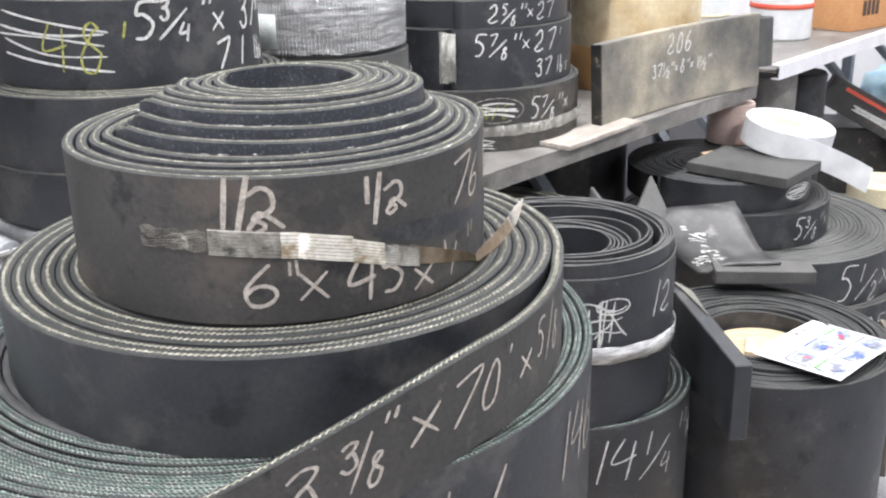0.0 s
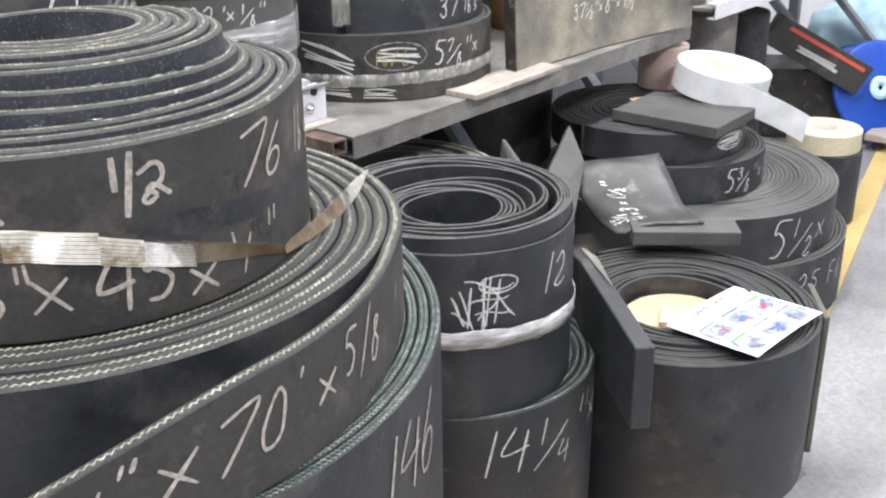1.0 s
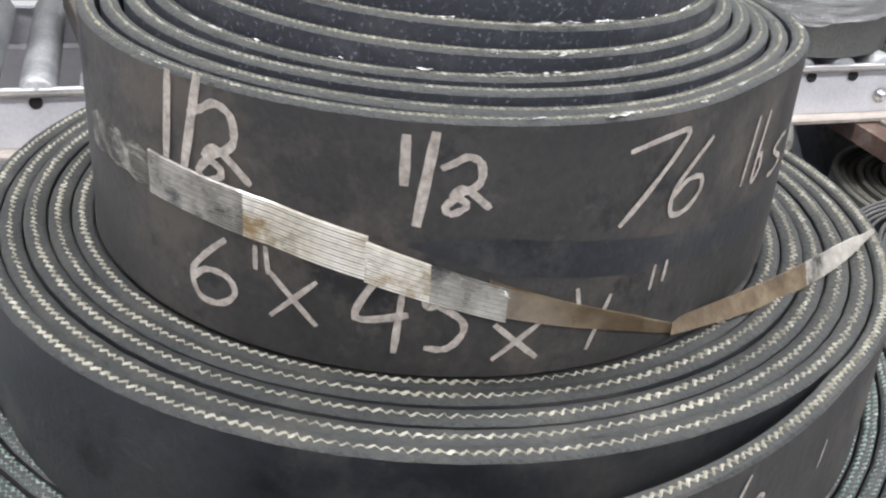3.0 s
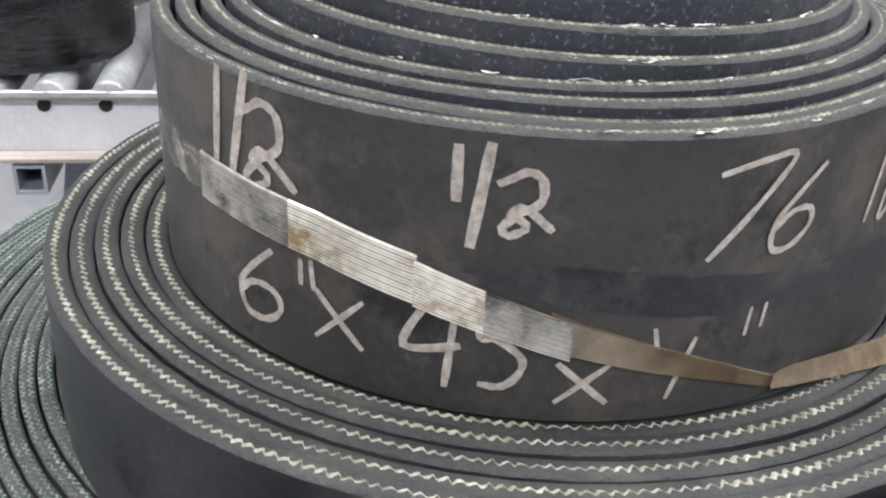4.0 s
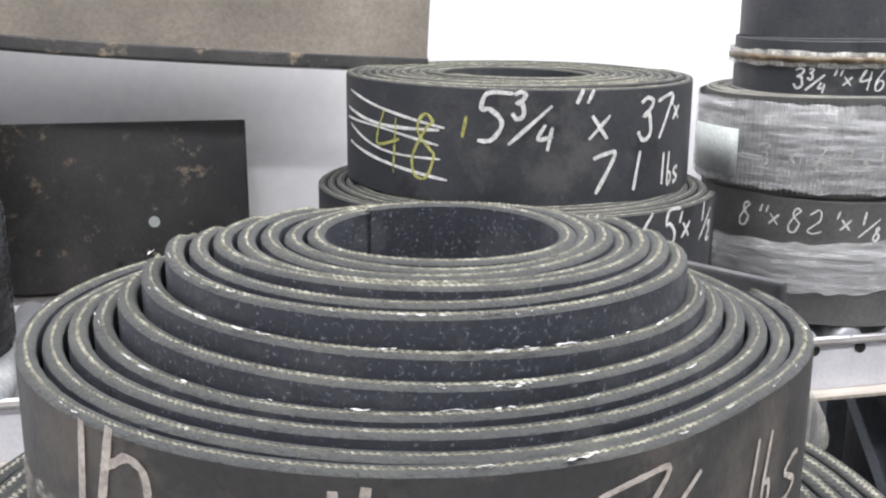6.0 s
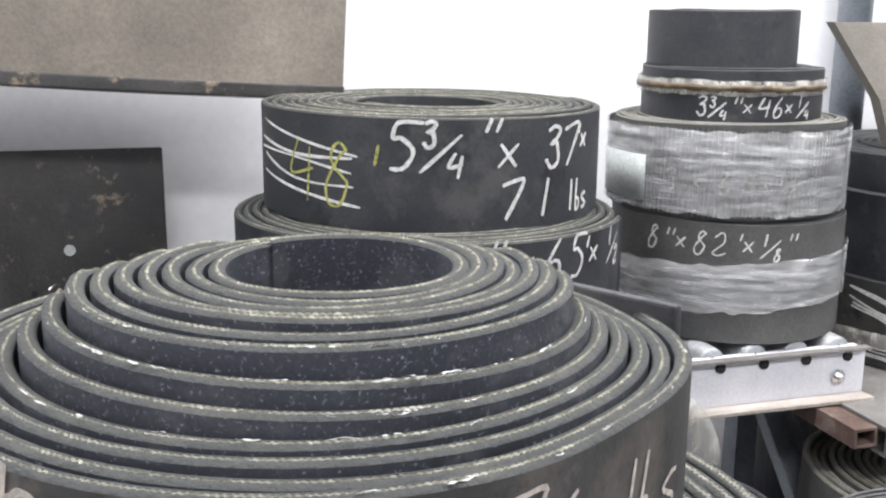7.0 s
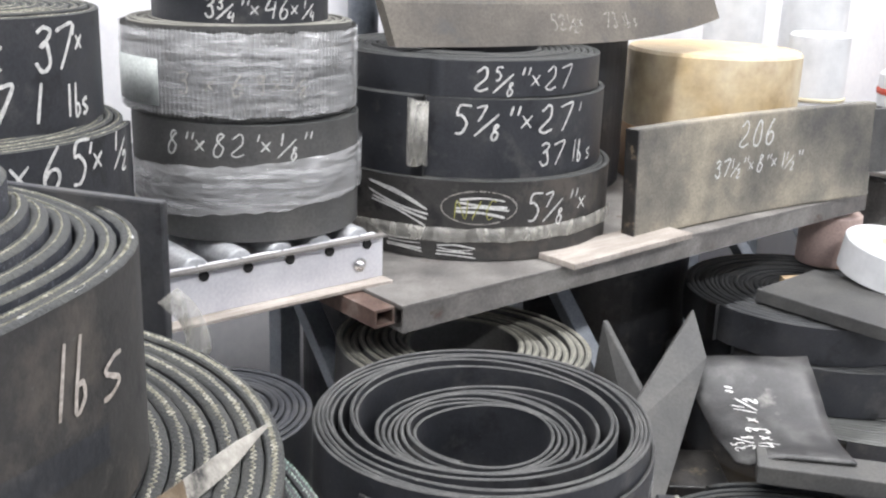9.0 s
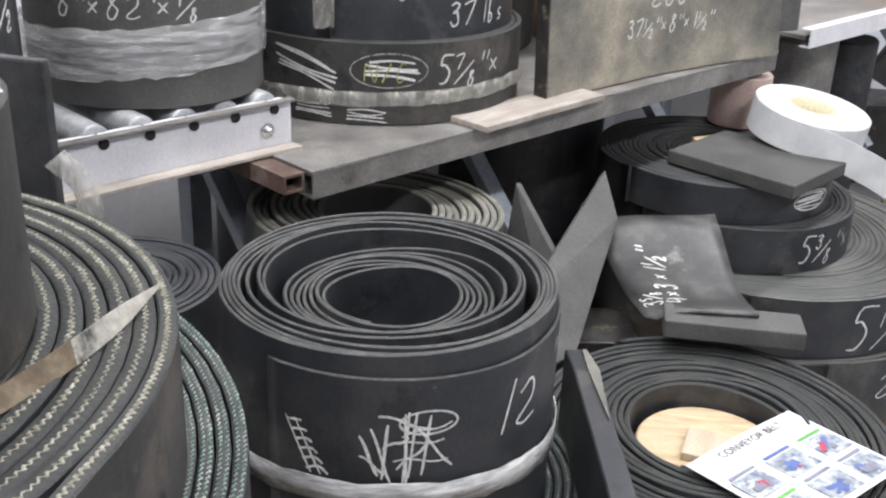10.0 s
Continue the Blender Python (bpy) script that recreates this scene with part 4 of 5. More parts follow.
text.body, text.size, text.align_x = "CONVEYOR BELT", 0.019, "CENTER"
tmp = bpy.data.objects.new("heading_tmp", text)
head_me = bpy.data.meshes.new_from_object(tmp)
bpy.data.objects.remove(tmp)
head_me.materials.clear()
head_me.materials.append(M_INK)
part("heading", head_me, flyer, m=pose(0, 0.068, 0.0085))



def plate(name, corners, t, mat):
    """A flat offcut from its corners, t thick, with softened edges."""
    bm = bmesh.new()
    vs = [bm.verts.new(c) for c in corners]
    f = bm.faces.new(vs)
    f.normal_update()
    n = f.normal.copy()
    out = bmesh.ops.extrude_face_region(bm, geom=[f])
    bmesh.ops.translate(bm, vec=n * t, verts=[v for v in out["geom"] if isinstance(v, bmesh.types.BMVert)])
    bmesh.ops.bevel(bm, geom=list(bm.edges), offset=0.002, segments=1, affect="EDGES")
    return solid(bm, name, mat)


strip = thing("belt_strip", pose(0.502, 1.675, 0.1235, 0, 0, 8), "thick black belt strip standing on edge across two rolls", "belt strip")
part("strip_body", plate("strip_body", [(-0.016, y, z) for y, z in ((-0.13, 0.332), (0.29, 0.332), (0.29, 0.46), (0.2, 0.476), (-0.13, 0.476))], 0.032, M_BLACK), strip)
part("cut_edge", box("cut_edge", (0.016, 0.2, 0.004), M_EDGE_PALE, 0.001, cuts=8, bend=lambda c: (c.x * (1.02 - 8 * abs(c.y - 0.02)), c.y, c.z - 0.17 * max(0, c.y - 0.02))), strip, "paler tapered cut upper edge", pose(0.01, 0.18, 0.4755))

# ---- offcuts between the rolls and the far stack ----


bar = new("belt_bar", box("belt_bar", (0.23, 0.075, 0.032), M_GREY, 0.003))
bar.matrix_world = pose(0.732, 2.258, 0.478, 0, 0, -2)
tagged(bar, "thick grey belt bar lying under a curled offcut", "belt bar")
bent = thing("bent_offcut", pose(0.752, 2.247, 0.511, 0, 0, 3), "glossy black curled belt offcut with chalk writing", "belt offcut")


def curled(x, u, z=0.0):
    """x across (-0.5 to 0.5), u along (0 to 1): the near corner droops and the far end rolls over."""
    droop = max(0.0, -0.1 - x) / 0.4
    wx = -0.07 - 0.055 * u + x * (0.185 + 0.063 * u)
    wy = 0.012 + 0.33 * u + 0.03 * droop ** 3 * (1 - u)
    wz = 0.001 + 0.012 * u + 0.058 * u * u - 0.024 * math.sin(3 * u) - 0.045 * droop ** 2 * (1 - u) ** 2 + 0.007 * math.sin(9 * u + 4 * x) * u - 0.09 * max(0, u - 0.85) * (2.2 - 3 * x)
    return Vector((wx, wy, max(wz, -0.03) + z))


def curled_sheet():
    bm = bmesh.new()
    nx, nu, t = 10, 22, 0.006
    grid = [[[bm.verts.new(curled(i / nx - 0.5, k / nu, z)) for k in range(nu + 1)] for i in range(nx + 1)] for z in (0, t)]
    for i in range(nx):
        for k in range(nu):
            bm.faces.new((grid[1][i][k], grid[1][i + 1][k], grid[1][i + 1][k + 1], grid[1][i][k + 1]))
            bm.faces.new((grid[0][i][k], grid[0][i][k + 1], grid[0][i + 1][k + 1], grid[0][i + 1][k]))
        for k in (0, nu):
            bm.faces.new((grid[0][i][k], grid[0][i + 1][k], grid[1][i + 1][k], grid[1][i][k]))
    for i in (0, nx):
        for k in range(nu):
            bm.faces.new((grid[0][i][k], grid[0][i][k + 1], grid[1][i][k + 1], grid[1][i][k]))
    return solid(bm, "sheet", M_SHEET, True)


part("sheet", curled_sheet(), bent)


def bent_surface(u, v):
    """Writing that runs up the offcut's length."""
    return curled(-0.12 - v / 0.2, 0.06 + u / 0.36, 0.0065), Vector((0, -0.2, 0.97))


chalk(bent, [[p + Vector((0.02, 0.03)) for p in l] for l in lines_of("3{5/8}", 0.03)], bent_surface, 0.004, M_CHALK_PALE, 4)
chalk(bent, [[p + Vector((0.02, -0.012)) for p in l] for l in lines_of("4x3 x1{1/2}\"", 0.036, gap=0.9)], bent_surface, 0.0045, M_CHALK_PALE, 4)


for corners, lab in (([(0.355, 2.5, 0.635), (0.335, 2.48, 0.42), (0.44, 2.34, 0.42), (0.452, 2.38, 0.52)], "grey pointed belt offcut standing among the rolls"),
                     ([(0.508, 2.6, 0.63), (0.37, 2.24, 0.5), (0.40, 2.14, 0.42), (0.47, 2.24, 0.42), (0.535, 2.5, 0.57)], "grey slanted belt offcut leaning among the rolls")):
    ob = new("pointed_offcut", plate("pointed_offcut", corners, 0.014, M_GREY))
    tagged(ob, lab, "belt offcut", "pointed offcuts")
block = new("offcut_block", box("offcut_block", (0.24, 0.14, 0.3), M_SLAB_DARK, 0.004))
block.matrix_world = pose(0.46, 2.35, 0.1225, 0, 0, 10)
tagged(block, "dark block of belt under the offcuts", "belt offcut")

# ---- far stack of flat rolls with things on it ----
ground_roll = roll(pose(0.95, 3.12, 0.05), "large dusty belt roll lying flat at the bottom of a stack", 0.2, 0.1, 0.445, 0.011, end=-80, side=M_BLACK, edge=M_GREY, seed=41, wob=0.004, steps=40, group="rolls of the far stack")
ground_roll.matrix_world = pose(0.96, 3.13, 0.003)
wide_roll = roll(pose(0.93, 3.13, 0.206), "large black belt roll lying flat, dusty grey on top", 0.14, 0.1, 0.435, 0.0125, end=-100, side=M_BLACK, edge=M_EDGE_SHINY, seed=42, wob=0.003, steps=48, fill=0.95, group="rolls of the far stack")
note(wide_roll, "5{1/2}x", -72, 0.02, 0.1, 0.004, M_CHALK_PALE, slant=0.15)
note(ground_roll, "25  F6", -62, 0.1, 0.06, 0.003, M_CHALK_PALE)
top_roll = roll(pose(0.85, 3.09, 0.349), "smaller black belt roll on a larger one", 0.105, 0.06, 0.285, 0.0115, end=-140, side=M_BLACK, edge=M_EDGE_DARK, seed=43, wob=0.004, steps=48, fill=0.95, group="rolls of the far stack")
note(top_roll, "5{3/8}\"x", -66, 0.025, 0.06, 0.0035, M_CHALK_PALE, slant=0.15)
small_roll = roll(pose(0.8, 3.1, 0.457), "thin black belt roll on top of the stack", 0.085, 0.06, 0.275, 0.0115, end=-140, side=M_BLACK, edge=M_EDGE_DARK, seed=44, wob=0.004, steps=48, fill=0.95, group="rolls of the far stack")
chalk(small_roll, scribble(0.1, 0.035, 5, 6), skin_surface(small_roll, -56, 0.025), 0.004, M_CHALK_PALE, 3)
chalk(small_roll, oval(0.12, 0.045), skin_surface(small_roll, -57, 0.02), 0.004, M_CHALK_PALE, 3)
slab = new("belt_slab", box("belt_slab", (0.31, 0.25, 0.03), M_GREY, 0.003))
slab.matrix_world = pose(0.87, 2.955, 0.547, 0, 0, -38)
tagged(slab, "grey dusty rubber slab lying on a roll", "belt slab")
wedge_me = box("wood_scrap", (0.12, 0.045, 0.022), M_WOOD, 0.003, cuts=4, bend=lambda c: (c.x, c.y * (1 - 4 * max(0, c.x)), c.z))
scrap = new("wood_scrap", wedge_me)
scrap.matrix_world = pose(0.80, 3.1, 0.5475, 0, 0, -160)
tagged(scrap, "pale splintered wood scrap beside a slab", "wood scrap")


def tape_roll(m, label, r, r_core, width, mat, core_mat, tail=0.0, name="tape_roll"):
    ob = thing(name, m, label, "roll")
    part("winding", lathe("winding", [(r_core, 0), (r - 0.003, 0), (r, 0.003), (r, width - 0.003), (r - 0.003, width), (r_core, width), (r_core, 0)], mat, 56, False), ob)
    part("core", lathe("core", [(r_core - 0.001, 0), (r_core - 0.001, width), (r_core - 0.008, width), (r_core - 0.008, 0), (r_core - 0.001, 0)], core_mat, 40), ob, "cardboard core")
    if tail:
        part("tail", box("tail", (tail, 0.002, width - 0.004), mat, 0, cuts=10, bend=lambda c: (c.x, c.y + 0.01 * (c.x / tail + 0.5) ** 2, c.z - 0.05 * (c.x / tail + 0.5) ** 2)), ob, m=pose(tail / 2, -r - 0.0015, 0.002))
    return ob


tape_roll(pose(1.0, 3.12, 0.58, 2, 9, -20), "white tape roll tilted on the slab with a loose end", 0.135, 0.055, 0.08, M_WHITE, M_CREAM, 0.26)
tape_roll(pose(0.88, 3.34, 0.545), "pinkish brown roll standing on the stack", 0.075, 0.03, 0.13, M_PINK, M_ORANGE)
tape_roll(pose(1.5, 3.6, 0.258), "cream and grey flat roll beside the stack", 0.122, 0.05, 0.07, M_CREAM, M_PINK)
low_stack = roll(pose(1.5, 3.6, 0.002), "dark belt roll under a cream roll", 0.255, 0.05, 0.125, 0.012, side=M_BLACK, edge=M_EDGE, seed=47, steps=40)

# ---- stacks on the conveyor ----
g3 = roll(pose(-0.563, 1.849, 0.8305), "black belt roll lying on the conveyor rollers", 0.1, 0.1, 0.288, 0.0127, end=100, side=M_BLACK, edge=M_EDGE, ply=M_CORD_GREY, yarn=dict(bead=0.005, amp=0.0004, wide=0.001, cuts=2), seed=51, wob=0.003, steps=52, group="rolls on the conveyor")
g2 = roll(pose(-0.568, 1.849, 0.9315), "black belt roll marked in chalk, on another roll", 0.127, 0.1, 0.277, 0.0127, end=20, side=M_BLACK, edge=M_EDGE, ply=M_CORD_GREY, yarn=dict(bead=0.005, amp=0.0004, wide=0.001, cuts=2), seed=52, wob=0.003, steps=52, group="rolls on the conveyor")
for text, a0, z0, h, style in (("\"", -41, 0.086, 0.045, dict(slant=0.2)), ("x", -32.5, 0.068, 0.06, {}), ("65", -24, 0.074, 0.052, dict(gap=0.78)), ("'x", -10.5, 0.078, 0.044, {})):
    note(g2, text, a0, z0, h, 0.004, M_CHALK_PALE, **style)
note(g2, "{1/2}", 3, 0.08, 0.045, 0.004, M_CHALK_PALE)
g1 = roll(pose(-0.592, 1.886, 1.0595), "black belt roll with large chalk size, yellow note crossed out", 0.146, 0.1, 0.246, 0.0127, end=60, side=M_BLACK, edge=M_EDGE, ply=M_CORD_GREY, yarn=dict(bead=0.005, amp=0.0004, wide=0.001, cuts=2), seed=53, wob=0.002, steps=60, group="rolls on the conveyor")
g1.matrix_world = pose(-0.592, 1.886, 1.0595, 0, 0, 0)
for text, a0, z0, h, style in (("5", -69, 0.081, 0.058, dict(wide=1.3)), ("{3/4}", -57.5, 0.081, 0.06, {}), ("\"", -42, 0.092, 0.052, dict(slant=0.25)), ("x", -34.5, 0.068, 0.066, {}),
                               ("37", -18.5, 0.076, 0.054, dict(gap=0.66)), ("'x", -4, 0.09, 0.04, {}), ("71", -34, 0.013, 0.05, dict(gap=1.1)), ("lbs", -7, 0.014, 0.042, dict(slant=0.05, gap=0.4))):
    note(g1, text, a0, z0, h, 0.0048, M_CHALK_PALE, **style)
note(g1, "48'", -103, 0.03, 0.08, 0.0035, M_CHALK_YELLOW, slant=0.0, gap=0.75)
chalk(g1, scribble(0.2, 0.08, 5, 9, 0.5), skin_surface(g1, -124, 0.04), 0.0035, M_CHALK_PALE, 2)

h1 = roll(pose(-0.29, 2.341, 0.8305), "grey belt roll in stretch wrap with a chalked size", 0.19, 0.06, 0.194, 0.006, end=170, side=M_GREY, edge=M_EDGE, seed=61, wob=0.002, steps=48, group="wrapped rolls")
note(h1, "8\"x82'x{1/8}\"", -109, 0.14, 0.036, 0.003, M_CHALK_PALE, slant=0.1, gap=0.85)
part("stretch_wrap", shell("stretch_wrap", 0.1995, 0.052, 0.13, M_WRAP, 0, 360, drop=lambda t: 0.012 * math.sin(6.283 * t + 1), rip=0.003, seed=2), h1, "shiny clear stretch wrap")
h2 = roll(pose(-0.298, 2.343, 1.0215), "grey ribbed belt roll wrapped in clear film with a label", 0.149, 0.06, 0.189, 0.006, end=170, side=M_GREY, edge=M_EDGE_PALE, seed=62, wob=0.002, steps=48, group="wrapped rolls")
rib_v, rib_f = [], []
for i in range(150):
    a = math.tau * i / 150
    for k, (da, r) in enumerate(((-0.011, 0.1935), (0.0, 0.1955), (0.011, 0.1935))):
        for z in (0.006, 0.143):
            rib_v.append((r * math.cos(a + da), r * math.sin(a + da), z))
    b = 6 * i
    rib_f += [(b, b + 2, b + 3, b + 1), (b + 2, b + 4, b + 5, b + 3)]
part("ribbed_face", mesh_of("ribbed_face", rib_v, rib_f, M_GREY, smooth=False), h2, "fine upright ribs")
part("stretch_wrap", shell("stretch_wrap", 0.198, 0.01, 0.14, M_WRAP, 0, 360, rip=0.003, seed=3), h2, "shiny clear stretch wrap")
part("label_sheet", shell("label_sheet", 0.1998, 0.022, 0.095, M_LABEL, -146, -108, thick=0.0006), h2, "pale paper label")
chalk(h2, lines_of("3 x 69x{1/16}".replace("16", "8"), 0.035, gap=0.9), round_surface(0.1999, -98, 0.045), 0.003, M_CHALK_FAINT, 4)
h3 = roll(pose(-0.298, 2.343, 1.1715), "small black belt roll with brown tape band on wrapped rolls", 0.08, 0.05, 0.148, 0.006, end=170, side=M_BLACK, edge=M_EDGE_DARK, seed=63, wob=0.01, steps=48, group="wrapped rolls")
part("tape_band", shell("tape_band", 0.1515, 0.04, 0.063, M_TAPE_CLEAR, -180, 20, rip=0.0015, seed=5), h3, "crumpled clear tape band")
part("tape_stripe", shell("tape_stripe", 0.1532, 0.047, 0.056, M_TAPE_BROWN, -150, 10, rip=0.0015, seed=6), h3, "brown stripe of the tape")
note(h3, "3{3/4}\"x46x{1/4}", -91, 0.008, 0.03, 0.003, M_CHALK_PALE, gap=0.72)
h4 = roll(pose(-0.318, 2.345, 1.2525), "plain black belt roll on top of a stack", 0.088, 0.05, 0.124, 0.006, end=170, side=M_BLACK, edge=M_EDGE_DARK, seed=64, wob=0.012, steps=48, group="wrapped rolls")

i1 = roll(pose(0.034, 2.735, 0.7405), "black belt roll with crossed-out chalk notes and shiny wrap", 0.15, 0.16, 0.293, 0.0127, end=160, side=M_BROWN, edge=M_EDGE, seed=71, wob=0.003, steps=60, group="rolls on the shelf")
note(i1, "5{7/8}\"x", -58, 0.075, 0.05, 0.0035, M_CHALK_PALE, slant=0.1)
chalk(i1, scribble(0.12, 0.05, 5, 11, 1.2), skin_surface(i1, -118, 0.075), 0.004, M_CHALK_PALE, 3)
chalk(i1, scribble(0.1, 0.035, 4, 12, 0.3), skin_surface(i1, -84, 0.085), 0.0045, M_CHALK_PALE, 5)
chalk(i1, oval(0.14, 0.062), skin_surface(i1, -89, 0.07), 0.0025, M_CHALK_FAINT, 5)
note(i1, "N/C", -84, 0.08, 0.035, 0.002, M_CHALK_YELLOW)
chalk(i1, scribble(0.07, 0.025, 4, 13, 0.2), skin_surface(i1, -110, 0.012), 0.003, M_CHALK_PALE, 6)
chalk(i1, scribble(0.07, 0.025, 4, 14, 0.2), skin_surface(i1, -90, 0.005), 0.003, M_CHALK_PALE, 7)
part("wrap_band", shell("wrap_band", 0.3005, 0.035, 0.062, M_TAPE_CLEAR, -125, -5, rip=0.002, seed=6, drop=lambda t: 0.008 * t), i1, "clear shiny wrap band")
i2 = roll(pose(0.03, 2.74, 0.8915), "black belt roll marked in chalk on another roll", 0.146, 0.16, 0.28, 0.0127, end=-96, turn=1, side=M_BLACK, edge=M_EDGE, seed=72, wob=0.003, steps=60, group="rolls on the shelf")
note(i2, "5{7/8}\"x27'", -86, 0.082, 0.05, 0.004, M_CHALK_PALE, slant=0.1, gap=0.85)
note(i2, "37 lbs", -51, 0.02, 0.042, 0.0035, M_CHALK_PALE, slant=0.1, gap=0.75)
part("clear_tape", shell("clear_tape", 0.2885, 0.02, 0.14, M_TAPE_CLEAR, -102, -94, rip=0.003, seed=8), i2, "clear tape over the belt's end")
i3 = roll(pose(0.022, 2.74, 1.0385), "narrow black belt roll on top of a stack", 0.066, 0.14, 0.268, 0.0127, end=-93, turn=-1, side=M_BLACK, edge=M_EDGE, seed=73, wob=0.004, steps=60, group="rolls on the shelf")
note(i3, "2{5/8}\"x27", -76, 0.012, 0.042, 0.0035, M_CHALK_PALE, slant=0.1, gap=0.8)

# ---- slabs and boards along the wall ----
upright = new("upright_board", box("upright_board", (0.012, 0.3, 0.947), M_BLACK, 0.003))
upright.matrix_world = pose(-0.195, 1.53, 0.1235, 0, 0, 82)
tagged(upright, "dark belt board standing upright behind the pile", "board")

hv, hf = [], []
for i in range(15):
    u = i / 14
    x = -0.02 + 0.05 * math.sin(2.2 * u) - 0.065 * u * u
    z = 1.0 - 0.095 * u
    w = 0.007 + 0.007 * math.sin(3 * u)
    for k in (-1, 1):
        hv += [(x + k * w, 1.452 + 0.006 * math.sin(9 * u + k), z + 0.006 * k), (x + k * w, 1.4535 + 0.006 * math.sin(9 * u + k), z + 0.006 * k)]
for i in range(14):
    a = 4 * i
    hf += [(a, a + 2, a + 6, a + 4), (a + 1, a + 5, a + 7, a + 3), (a, a + 4, a + 5, a + 1), (a + 2, a + 3, a + 7, a + 6)]
strap = new("film_strip", mesh_of("film_strip", hv, hf, M_TAPE_CLEAR))
tagged(strap, "clear film strip hanging beside an upright board", "film strip")

black_board = new("black_board", box("black_board", (0.56, 0.03, 0.285), M_SLAB_DARK, 0.004, cuts=8))
black_board.matrix_world = bench_pose(-1.325, 0.5, 0.80, -9, 0, 0)
tagged(black_board, "stained black rubber board leaning at the wall", "board")
hole_me = lathe("bolt_hole", [(0, 0), (0.008, 0), (0.0095, 0.0015), (0, 0.0015)], M_LABEL, 16, False)
part("bolt_hole", hole_me, black_board, "drilled hole showing the wall", pose(0.12, -0.0145, 0.115, 90, 0, 0))
# small black discs painted for the shade in the pin holes
pin_me = lathe("pin_hole", [(0, 0), (0.005, 0), (0.006, 0.0015), (0, 0.0015)], M_HOLE_SHADE, 12, False)
for hx, hz in ((0.06, 0.045), (0.13, 0.035)):
    part("pin_hole", pin_me, black_board, m=pose(hx, -0.0145, hz, 90, 0, 0))
foot = new("board_block", box("board_block", (0.5, 0.14, 0.035), M_STEEL, 0.004))
foot.matrix_world = bench_pose(-1.25, 0.52, 0.7645)
tagged(foot, "grey block under a leaning board", "block")

hang = thing("brown_slab", bench_pose(-1.325, 0.36, 1.224, -6, 4.4, 0), "long brown belt slab with a dark lower edge, lying on rolls", "belt slab")
part("face", box("face", (1.12, 0.05, 0.42), M_SLAB_BROWN, 0.004, cuts=12, bend=lambda c: (c.x, c.y, c.z + 0.05 * (c.x / 0.56) ** 2 * (1 if c.x < 0 else 0.2))), hang)
part("lower_edge", box("lower_edge", (1.12, 0.058, 0.022), M_SLAB_DARK, 0.003, cuts=12, bend=lambda c: (c.x, c.y, c.z + 0.05 * (c.x / 0.56) ** 2 * (1 if c.x < 0 else 0.2))), hang, "dark cut lower edge", pose(0, -0.006, -0.018))

for k, (s, z, w, r) in enumerate(((-1.56, 0.8125, 0.2, 0.16), (-1.57, 1.0145, 0.22, 0.15))):
    ob = roll(bench_pose(s, 0.2, z), "dark belt roll bound in black film on the conveyor", w, 0.05, r, 0.012, side=M_BLACK, edge=M_EDGE_DARK, seed=80 + k, steps=44, group="film bound rolls")
    part("black_film", shell("black_film", r + 0.009, 0.01, w - 0.01, M_BLACK_FILM, 0, 360, rip=0.004, seed=k), ob, "creased black film")
grey_slab = new("grey_slab", box("grey_slab", (0.16, 0.3, 0.045), M_SLAB, 0.006))
grey_slab.matrix_world = bench_pose(-1.2, 0.2, 0.8125, 0, 0, 8)
tagged(grey_slab, "grey dusty offcut lying across the rollers", "belt offcut")

# slotted slab: a trough-shaped piece with short slots, lying on the stack
slotted = thing("slotted_slab", bench_pose(0, 0, 0), "brown dusty belt slab with slots, bent like a trough", "belt slab")


def trough(c):
    """Bottom lip nearly upright, then a fold, then a back that leans to the wall; a little sag along it."""
    u = c.z / 0.36
    d = 0.13 + (0.03 * u / 0.22 if u < 0.22 else 0.03 + 0.1 * (u - 0.22) / 0.78)
    z = 1.0885 + (0.08 * u / 0.22 if u < 0.22 else 0.08 + 0.13 * (u - 0.22) / 0.78)
    x = c.x / 0.5
    return (0.655 + c.x * (0.99 - 0.02 * u) - 0.05 * u, d + c.y + 0.05 * x * x, z + 0.03 * max(0, x) ** 2 - 0.006 * (1 - x * x) * (u < 0.3) + 0.006)


def slotted_body():
    bm = bmesh.new()
    nx, levels, t = 20, (0, 0.015, 0.07, 0.079, 0.09, 0.18, 0.27, 0.36), 0.024
    grid = [[[bm.verts.new(trough(Vector((-0.5 + i / nx, y, z)))) for z in levels] for y in (-t / 2, t / 2)] for i in range(nx + 1)]
    for i in range(nx):
        for k in range(len(levels) - 1):
            bm.faces.new((grid[i][0][k], grid[i + 1][0][k], grid[i + 1][0][k + 1], grid[i][0][k + 1]))
            bm.faces.new((grid[i][1][k], grid[i][1][k + 1], grid[i + 1][1][k + 1], grid[i + 1][1][k]))
        for k in (0, -1):
            bm.faces.new((grid[i][0][k], grid[i][1][k], grid[i + 1][1][k], grid[i + 1][0][k]))
    for i in (0, nx):
        for k in range(len(levels) - 1):
            bm.faces.new((grid[i][0][k], grid[i][0][k + 1], grid[i][1][k + 1], grid[i][1][k]))
    return solid(bm, "body", M_SLAB)


part("body", slotted_body(), slotted)
# dark blocks stand in for the shade inside the slots
for sx in (-0.42, -0.36, 0.11, 0.4, 0.45):
    part("slot", box("slot", (0.007, 0.006, 0.05), M_INK, 0.002), slotted, "narrow dark block for the shade in a slot", Matrix.Translation(trough(Vector((sx, -0.014, 0.1)))) @ pose(0, 0, 0, -30, 0, -4))


